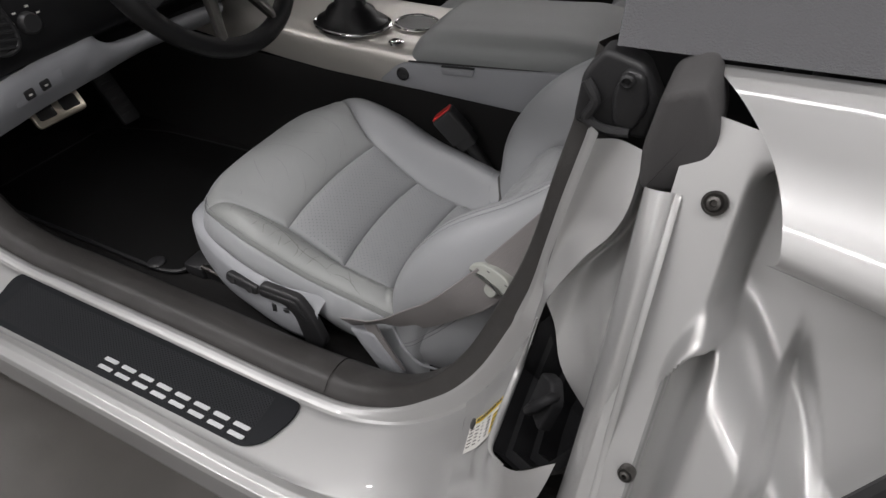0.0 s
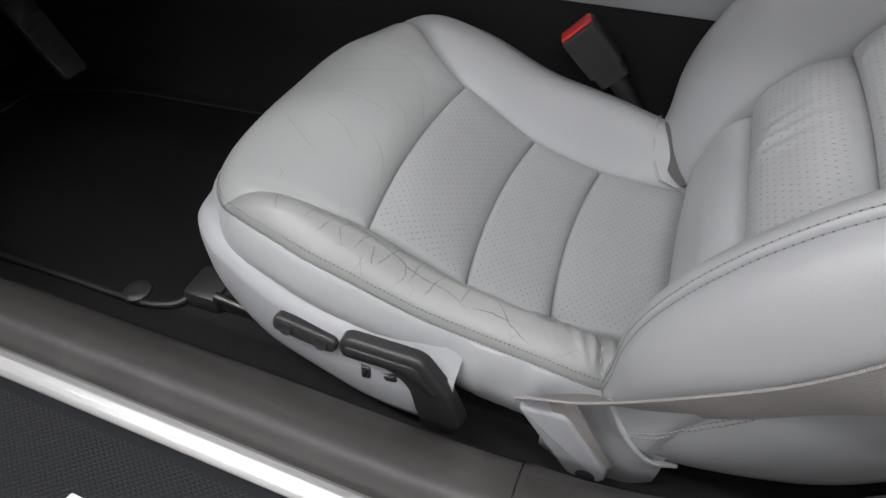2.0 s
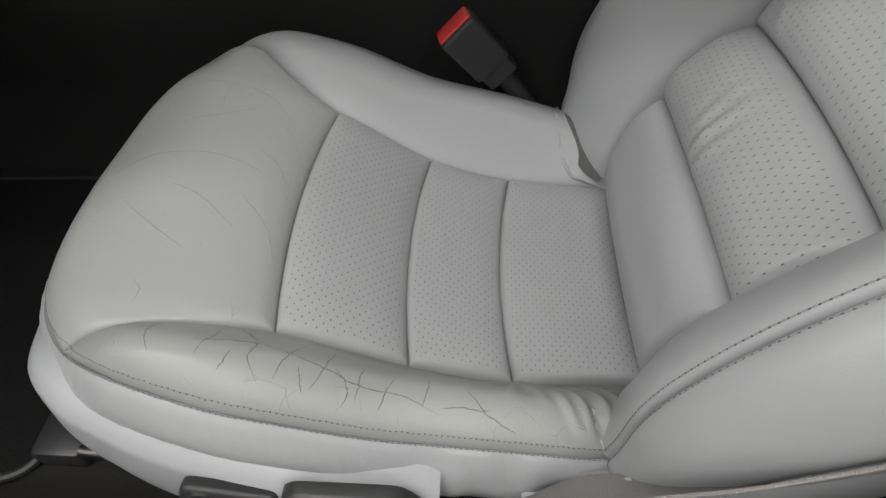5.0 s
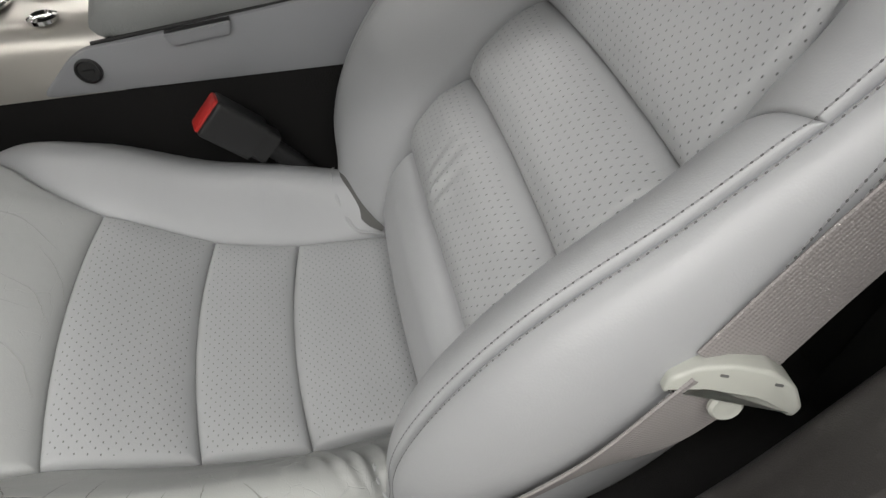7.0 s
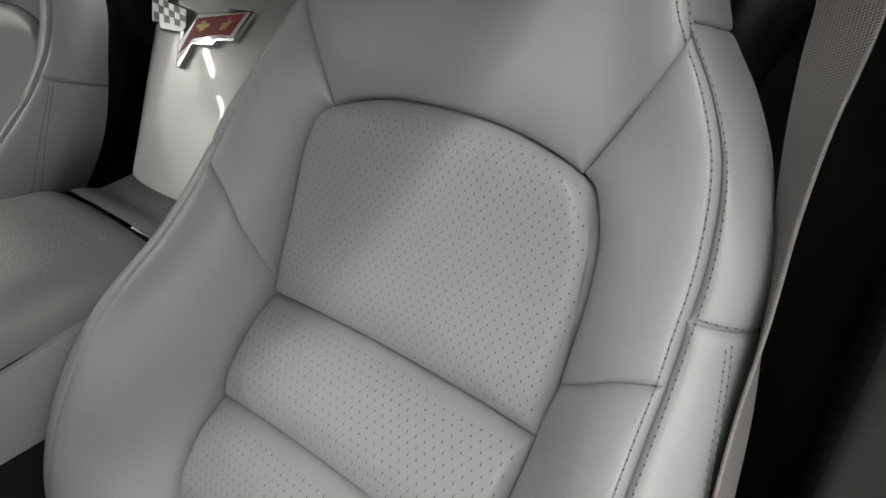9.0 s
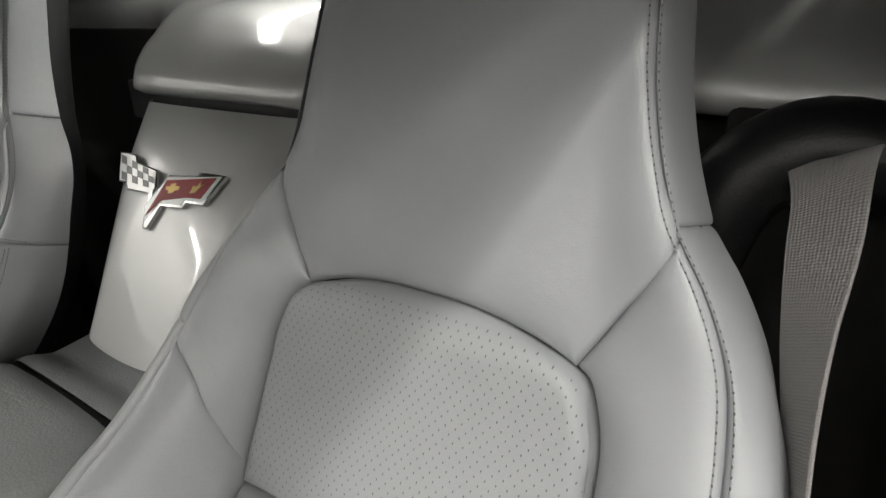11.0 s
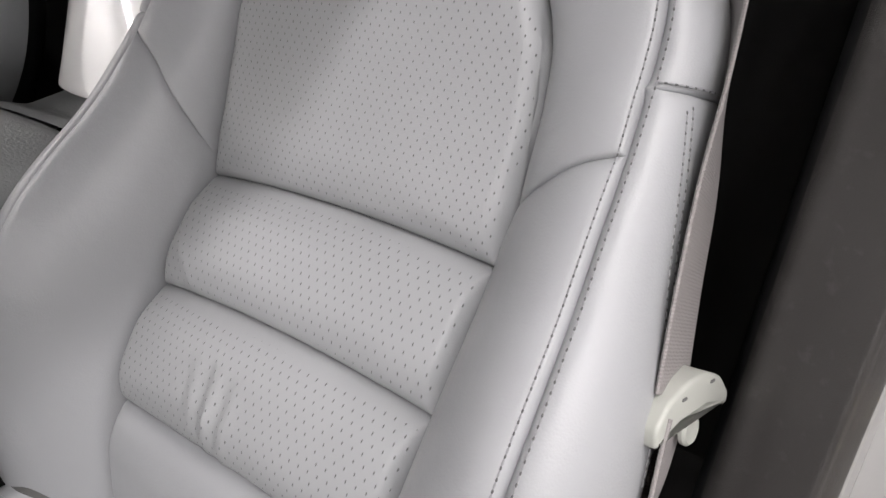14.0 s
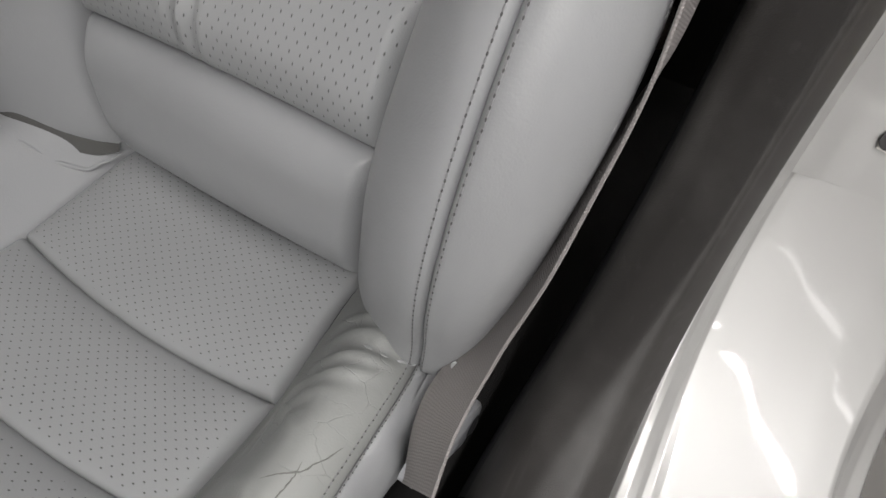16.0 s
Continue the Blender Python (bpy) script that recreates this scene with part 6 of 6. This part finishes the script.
part("switch_bezel", slab(rounded([(-0.047, -0.0135), (0.043, -0.0135), (0.047, 0.0135), (-0.043, 0.0135)], 0.005), 0.0016, facing((-0.6090, -0.190, 0.6665), (0, 1, 0.10), (1, 0, -0.22)), 0.0008), PLASTIC, knee, "shallow pressed switch bezel")
for y in (-0.210, -0.180):
    at = facing((-0.6086, y, 0.6665 + 0.1 * (y + 0.190)), (0, 1, 0.10), (1, 0, -0.22))
    s1 = part("toggle_switch", slab(rounded([(-0.0085, -0.0085), (0.0085, -0.0085), (0.0085, 0.0085), (-0.0085, 0.0085)], 0.003), 0.004, at, 0.001), BLACK, knee, "small black toggle switch")
    part("toggle_mark", slab(rounded([(-0.003, -0.0018), (0.003, -0.0018), (0.003, 0.0018), (-0.003, 0.0018)], 0.001), 0.0006, at @ Matrix.Translation((0, 0, 0.0041))), WHITE, s1)
VM = facing((-0.5815, -0.224, 0.790), (0, 1, 0), (1, -0.06, 0.05))
slot = rounded([(-0.022, -0.030), (-0.004, -0.050), (0.022, -0.044), (0.027, -0.022), (0.016, 0.042), (0.004, 0.052), (-0.020, 0.050), (-0.028, 0.036)], 0.012)
vent = part("air_vent", tube([VM @ Vector((x, y, 0.001)) for x, y in slot], 0.0042, 10, closed=True), BLACK, dash, "tall black air vent with rounded ends")
part("vent_throat", slab(slot, 0.002, VM @ Matrix.Translation((0, 0, -0.001))), SOFTBLACK, vent, "dark throat of the vent")
for k in range(8):
    h = -0.038 + k * 0.0112
    w = 0.0235 - 0.010 * max(0.0, (-0.026 - h) / 0.012)
    part("vane", slab(rounded([(-w - 0.07 * h, -0.0022), (w - 0.07 * h, -0.0022), (w - 0.07 * h, 0.0022), (-w - 0.07 * h, 0.0022)], 0.0015, 2), 0.005, VM @ Matrix.Translation((0, h, 0.0012)) @ Matrix.Rotation(-0.22, 4, "Z"), 0.001), BLACK, vent)
part("vent_tab", rbox((0.004, 0.012, 0.006), (-0.5755, -0.226, 0.790), 0.001), BLACK, vent, "small vane tab")
part("light_knob", lathe([(0.017, 0), (0.016, 0.010), (0.013, 0.014), (0.001, 0.014)], facing((-0.585, -0.171, 0.770), (0, -1, 0), (1, 0, 0.1)), 24), BLACK, dash, "black round light knob")
for a, r in ((0.4, 0.023), (1.2, 0.024), (2.2, 0.023), (2.9, 0.024)):
    part("knob_mark", rbox((0.001, 0.006, 0.003), (-0.583, -0.171 + r * math.cos(a), 0.770 + r * math.sin(a)), 0.0004), WHITE, dash, "pale printed mark")
part("column_shroud", tube([(-0.70, 0.045, 0.72), (-0.60, 0.048, 0.77), (-0.47, 0.05, 0.835)], [0.06, 0.055, 0.045], 18), BLACK, dash, "black steering column shroud")

wheel = thing("steering_wheel", "black leather steering wheel with metallic spokes above the driver's footwell", "steering wheel")
WM = facing((-0.425, 0.05, 0.855), (0, 1, 0), (math.cos(radians(28)), 0, math.sin(radians(28))))
N = 72
part("wheel_rim", tube([WM @ Vector((0.178 * math.cos(2 * math.pi * k / N), 0.178 * math.sin(2 * math.pi * k / N), 0)) for k in range(N)], [0.0165 + 0.002 * (math.cos(2 * math.pi * k / N * 2) > 0.6) for k in range(N)], 14, closed=True), LEATHERBLACK, wheel, "worn black leather covered rim")
for a in (-20, 200, -68, 248):
    c, s2 = math.cos(radians(a)), math.sin(radians(a))
    part("spoke", tube([WM @ Vector((r * c, r * s2, -0.012 * (1 - r / 0.18))) for r in (0.05, 0.09, 0.13, 0.175)], [0.034, 0.030, 0.024, 0.020], 12, squash=0.40), BLACK if a in (-20, 200) else DARKSTEEL, wheel, "spoke with dark metallic face")
part("hub", lathe([(0.066, -0.03), (0.070, 0.0), (0.060, 0.018), (0.030, 0.026), (0.001, 0.027)], WM, 30), BLACK, wheel, "black hub cover")

pedal = thing("brake_pedal", "drilled metal brake pedal with black rubber inserts", "pedal")
PM = facing((-0.795, -0.088, 0.535), (0, -1, 0.05), (1, 0, 0.55))
part("pad", slab(rounded([(-0.055, -0.024), (0.055, -0.026), (0.055, 0.026), (-0.055, 0.024)], 0.012), 0.008, PM, 0.003), STEEL, pedal, "worn metal pad")
for dx in (-0.026, 0.026):
    part("insert", slab(rounded([(dx - 0.018, -0.013), (dx + 0.018, -0.013), (dx + 0.018, 0.013), (dx - 0.018, 0.013)], 0.005), 0.0035, PM @ Matrix.Translation((0, 0, 0.007)), 0.001), SOFTBLACK, pedal, "black rubber insert")
part("arm", tube([(-0.80, -0.088, 0.53), (-0.86, -0.086, 0.60), (-0.88, -0.085, 0.70)], 0.009, 8), BLACK, pedal)
gas = thing("accelerator_pedal", "ribbed black accelerator pedal in the dark footwell", "pedal")
GM = facing((-0.83, 0.055, 0.50), (0, -1, 0), (1, 0, 0.5))
part("pad", slab(rounded([(-0.024, -0.08), (0.024, -0.08), (0.022, 0.08), (-0.022, 0.08)], 0.010), 0.010, GM, 0.003), SOFTBLACK, gas)
for k in range(7):
    part("rib", slab([(-0.018, -0.062 + k * 0.02), (0.018, -0.062 + k * 0.02), (0.018, -0.055 + k * 0.02), (-0.018, -0.055 + k * 0.02)], 0.003, GM @ Matrix.Translation((0, 0, 0.0095)), 0.001), SOFTBLACK, gas)
part("arm", tube([(-0.84, 0.055, 0.56), (-0.89, 0.055, 0.68)], 0.008, 8), BLACK, gas)

# ---- belt and buckle ----
def ribbon(centre, widths, thick=0.0010, half=0.0235):
    """Webbing along a line, with the way its width points at each place."""
    n = 70
    both = spline([(*c, *(v * 1e-4 for v in w)) for c, w in zip(centre, widths)])(np.linspace(0, 1, n))
    C, W = both[:, :3], both[:, 3:] * 1e4
    T = np.gradient(C, axis=0)
    T /= np.linalg.norm(T, axis=1, keepdims=True)
    W = W - T * (W * T).sum(axis=1, keepdims=True)
    W /= np.linalg.norm(W, axis=1, keepdims=True)
    N = np.cross(T, W)
    rows, uv = [], []
    ring = [(-1, 0), (-0.97, 1), (-0.5, 1.15), (0, 1.2), (0.5, 1.15), (0.97, 1), (1, 0), (0.97, -1), (0, -1.2), (-0.97, -1)]
    L = np.concatenate(([0], np.cumsum(np.linalg.norm(np.diff(C, axis=0), axis=1))))
    for i in range(n):
        rows.append([C[i] + W[i] * half * a + N[i] * thick * b for a, b in ring + ring[:1]])
        uv.append([(a * half, L[i]) for a, b in ring + ring[:1]])
    return grid(np.array(rows), np.array(uv))


belt = thing("seat_belt", "taupe woven seat belt with pale plastic tongue beside the seat", "seat belt")
part("upper_webbing", ribbon([(0.2359, -0.2568, 0.6494), (0.2652, -0.2496, 0.6909), (0.294, -0.2435, 0.7328), (0.3219, -0.237, 0.7749), (0.3491, -0.2293, 0.8168), (0.3764, -0.2235, 0.8585), (0.4039, -0.221, 0.900), (0.427, -0.2187, 0.927), (0.442, -0.218, 0.934), (0.462, -0.217, 0.934)],
                             [(-0.83, 0.18, 0.53), (-0.84, 0.14, 0.54), (-0.83, 0.09, 0.55), (-0.81, -0.1, 0.56), (-0.79, -0.26, 0.55), (-0.69, -0.45, 0.48), (-0.58, -0.68, 0.44), (-0.53, -0.75, 0.45), (-0.45, -0.85, 0.4), (-0.3, -0.95, 0.2)]), BELT, belt, "taupe woven webbing")
part("lower_webbing", ribbon([(0.2305, -0.2625, 0.6412), (0.1987, -0.2645, 0.6003), (0.1644, -0.2590, 0.5586), (0.1229, -0.2555, 0.5183), (0.0837, -0.2455, 0.4784), (0.0406, -0.2390, 0.4533), (-0.0003, -0.2490, 0.4445)],
                             [(0.96, -0.04, -0.30), (0.94, 0.03, -0.32), (0.89, 0.24, -0.40), (0.80, 0.29, -0.53), (0.68, 0.44, -0.58), (0.59, 0.64, -0.50), (0.59, 0.55, -0.59)]), BELT, belt, "taupe woven webbing")
TM = facing((0.2365, -0.2610, 0.6525), (0.058, -0.023, -0.013), (-0.25, -0.9, 0.30))
cap = rounded([(-0.034, -0.010), (-0.033, 0.000), (-0.022, 0.009), (-0.006, 0.0135), (0.012, 0.013), (0.026, 0.006), (0.0335, -0.005), (0.031, -0.012), (0.010, -0.005), (-0.014, -0.005)], 0.003)
part("anchor_strap", ribbon([(0.034, -0.2410, 0.446), (0.045, -0.2425, 0.425), (0.060, -0.2425, 0.395), (0.076, -0.2400, 0.360)], [(0.90, 0.05, 0.42)] * 4, half=0.012), BELT, belt, "taupe strap end running down behind its cover")
tongue = part("tongue", slab(cap, 0.015, facing((0.2360, -0.2605, 0.6465), (0.058, -0.018, -0.010), (-0.25, -0.9, 0.30)) @ Matrix.Translation((0, 0, -0.006)), 0.0025, 3), GUIDE, belt, "pale grey plastic tongue")
for u in (-0.010, 0.016):
    part("mould_mark", slab(rounded([(u - 0.002, 0.006), (u + 0.002, 0.006), (u + 0.002, 0.0075), (u - 0.002, 0.0075)], 0.0006, 2), 0.0006, facing((0.2360, -0.2605, 0.6465), (0.058, -0.018, -0.010), (-0.25, -0.9, 0.30)) @ Matrix.Translation((0, 0, 0.0088))), BADGEGREY, tongue, "small dark mould mark")
part("blade", slab(rounded([(-0.030, -0.008), (-0.004, -0.008), (-0.004, -0.052), (-0.012, -0.058), (-0.026, -0.056)], 0.003), 0.003, TM @ Matrix.Translation((0, 0, -0.010)), 0.0008), CHROME, belt, "chrome latch blade")
part("stop_button", lathe([(0.0085, 0), (0.0085, 0.002), (0.007, 0.0035), (0.0035, 0.003), (0.001, 0.0035)], facing((0.2320, -0.2675, 0.6345), (1, 0, 0), (-0.2, -1, 0.3)), 22), GUIDE, belt, "pale round stop button")
anchor = thing("belt_anchor", "grey plastic belt anchor cover by the seat base", "belt anchor")
AM = facing((0.022, -0.2340, 0.385), (1, 0, 0), (0, -1, 0.02))
part("anchor_cover", slab(rounded([(-0.024, 0.042), (0.018, 0.048), (0.062, -0.024), (0.061, -0.040), (0.030, -0.043), (0.002, 0.000)], 0.008), 0.014, AM, 0.004, 3), PLASTIC, anchor)
part("anchor_bolt", lathe([(0.009, 0), (0.009, 0.002), (0.005, 0.004), (0.001, 0.004)], AM @ Matrix.Translation((0.045, -0.034, 0.012)), 18), BLACK, anchor, "dark bolt")
retractor = thing("belt_retractor", "black leather covered belt guide behind the seat", "belt guide")
part("guide_hood", tube(spline([(0.462, -0.146, 0.78), (0.464, -0.152, 0.86), (0.470, -0.172, 0.912), (0.476, -0.204, 0.934), (0.476, -0.244, 0.932), (0.470, -0.284, 0.910), (0.468, -0.312, 0.86), (0.466, -0.322, 0.78)], 40).tolist(), 0.030, 16), LEATHERBLACK, retractor, "black leather covered hood")
part("guide_back", rbox((0.02, 0.17, 0.62), (0.512, -0.236, 0.64), 0.006), CARPET, retractor, "black carpeted backing panel")

buckle = thing("belt_buckle", "black seat belt buckle with red release button beside the console", "buckle")
BM = facing((-0.052, 0.2055, 0.525), (0.033, 0.009, 0.026), (-0.67, -0.10, 0.73))
body = rounded([(-0.023, -0.017), (0.023, -0.017), (0.023, 0.017), (-0.023, 0.017)], 0.007)
part("housing", slab(body, 0.062, BM @ Matrix.Translation((0, 0, -0.040)), 0.005, 3), BLACK, buckle, "black plastic housing")
part("release_button", slab(rounded([(-0.021, -0.0125), (0.021, -0.0125), (0.021, 0.0125), (-0.021, 0.0125)], 0.004), 0.006, BM @ Matrix.Translation((0, 0, 0.019)), 0.002), RED, buckle, "red release button")
part("neck", slab(rounded([(-0.0195, -0.014), (0.0195, -0.014), (0.0195, 0.014), (-0.0195, 0.014)], 0.007), 0.03, BM @ Matrix.Translation((0, 0, -0.060)), 0.003), BLACK, buckle)
pts = [BM @ Vector((0, 0, -0.055 - 0.075 * k / 26)) + Vector((0, 0, -0.02 * (k / 26) ** 2)) for k in range(27)]
part("ribbed_stalk", tube(pts, [0.0115 + 0.0009 * (k % 2) for k in range(27)], 12), SOFTBLACK, buckle, "ribbed black stalk")

# ---- room ----
tagged(part("floor", rbox((14, 12, 0.1), (0, 0, -0.05), 0), CONCRETE), "grey polished concrete showroom floor", "floor", kind="structure")
# Unseen walls; all but the south one whitened to bounce light into the cabin.
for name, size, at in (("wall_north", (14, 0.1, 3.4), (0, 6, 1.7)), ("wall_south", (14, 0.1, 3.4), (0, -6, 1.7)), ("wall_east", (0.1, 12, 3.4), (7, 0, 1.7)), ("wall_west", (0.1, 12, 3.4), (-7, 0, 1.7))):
    tagged(part(name, rbox(size, at, 0), BOUNCEWALL if name in ("wall_north", "wall_west", "wall_east") else WALLPAINT), "plain pale wall out of view, toned for bounced light", "wall", kind="structure")
tagged(part("ceiling", rbox((14, 12, 0.1), (0, 0, 3.45), 0), CEILPAINT), "plain pale ceiling", "ceiling", kind="structure")
# The rows at y 1.9 and 5.5 serve as fill light for the cabin.
for y, watts in ((-4.6, 9), (-2.75, 47), (-1.23, 63), (1.9, 20), (5.5, 82)):
    for x, share in ((-3.9, 0.82 if y < 0 else 0.55), (-1.3, 1.1 if y < 0 else 0.9), (1.3, 0.92 if y < 0 else 1.05), (3.9, 0.9 if y < 0 else 1.6)):
        light = thing("ceiling_light", "long white tube light under the ceiling", "ceiling light", "ceiling lights")
        light.location = (x, y, 3.36)
        part("housing", rbox((2.2, 0.16, 0.05), (0, 0, 0.01), 0.008), WHITE, light)
        lamp("tube_lamp", (x, y, 3.32), (x, y, 0), 2.1, 0.12, watts * share, (1.0, 0.985, 0.97))
# Added unseen tubes wash the west wall, so it bounces light onto the headrest.
for y in (-3.2, -0.4, 2.4):
    light = thing("ceiling_light", "added unseen tube light that washes the west wall", "ceiling light", "ceiling lights")
    light.location = (-6.45, y, 3.36)
    part("housing", rbox((0.16, 2.2, 0.05), (0, 0, 0.01), 0.008), WHITE, light)
    lamp("tube_lamp", (-6.45, y, 3.32), (-6.9, y, 0), 0.12, 2.1, 110, (1.0, 0.985, 0.97))
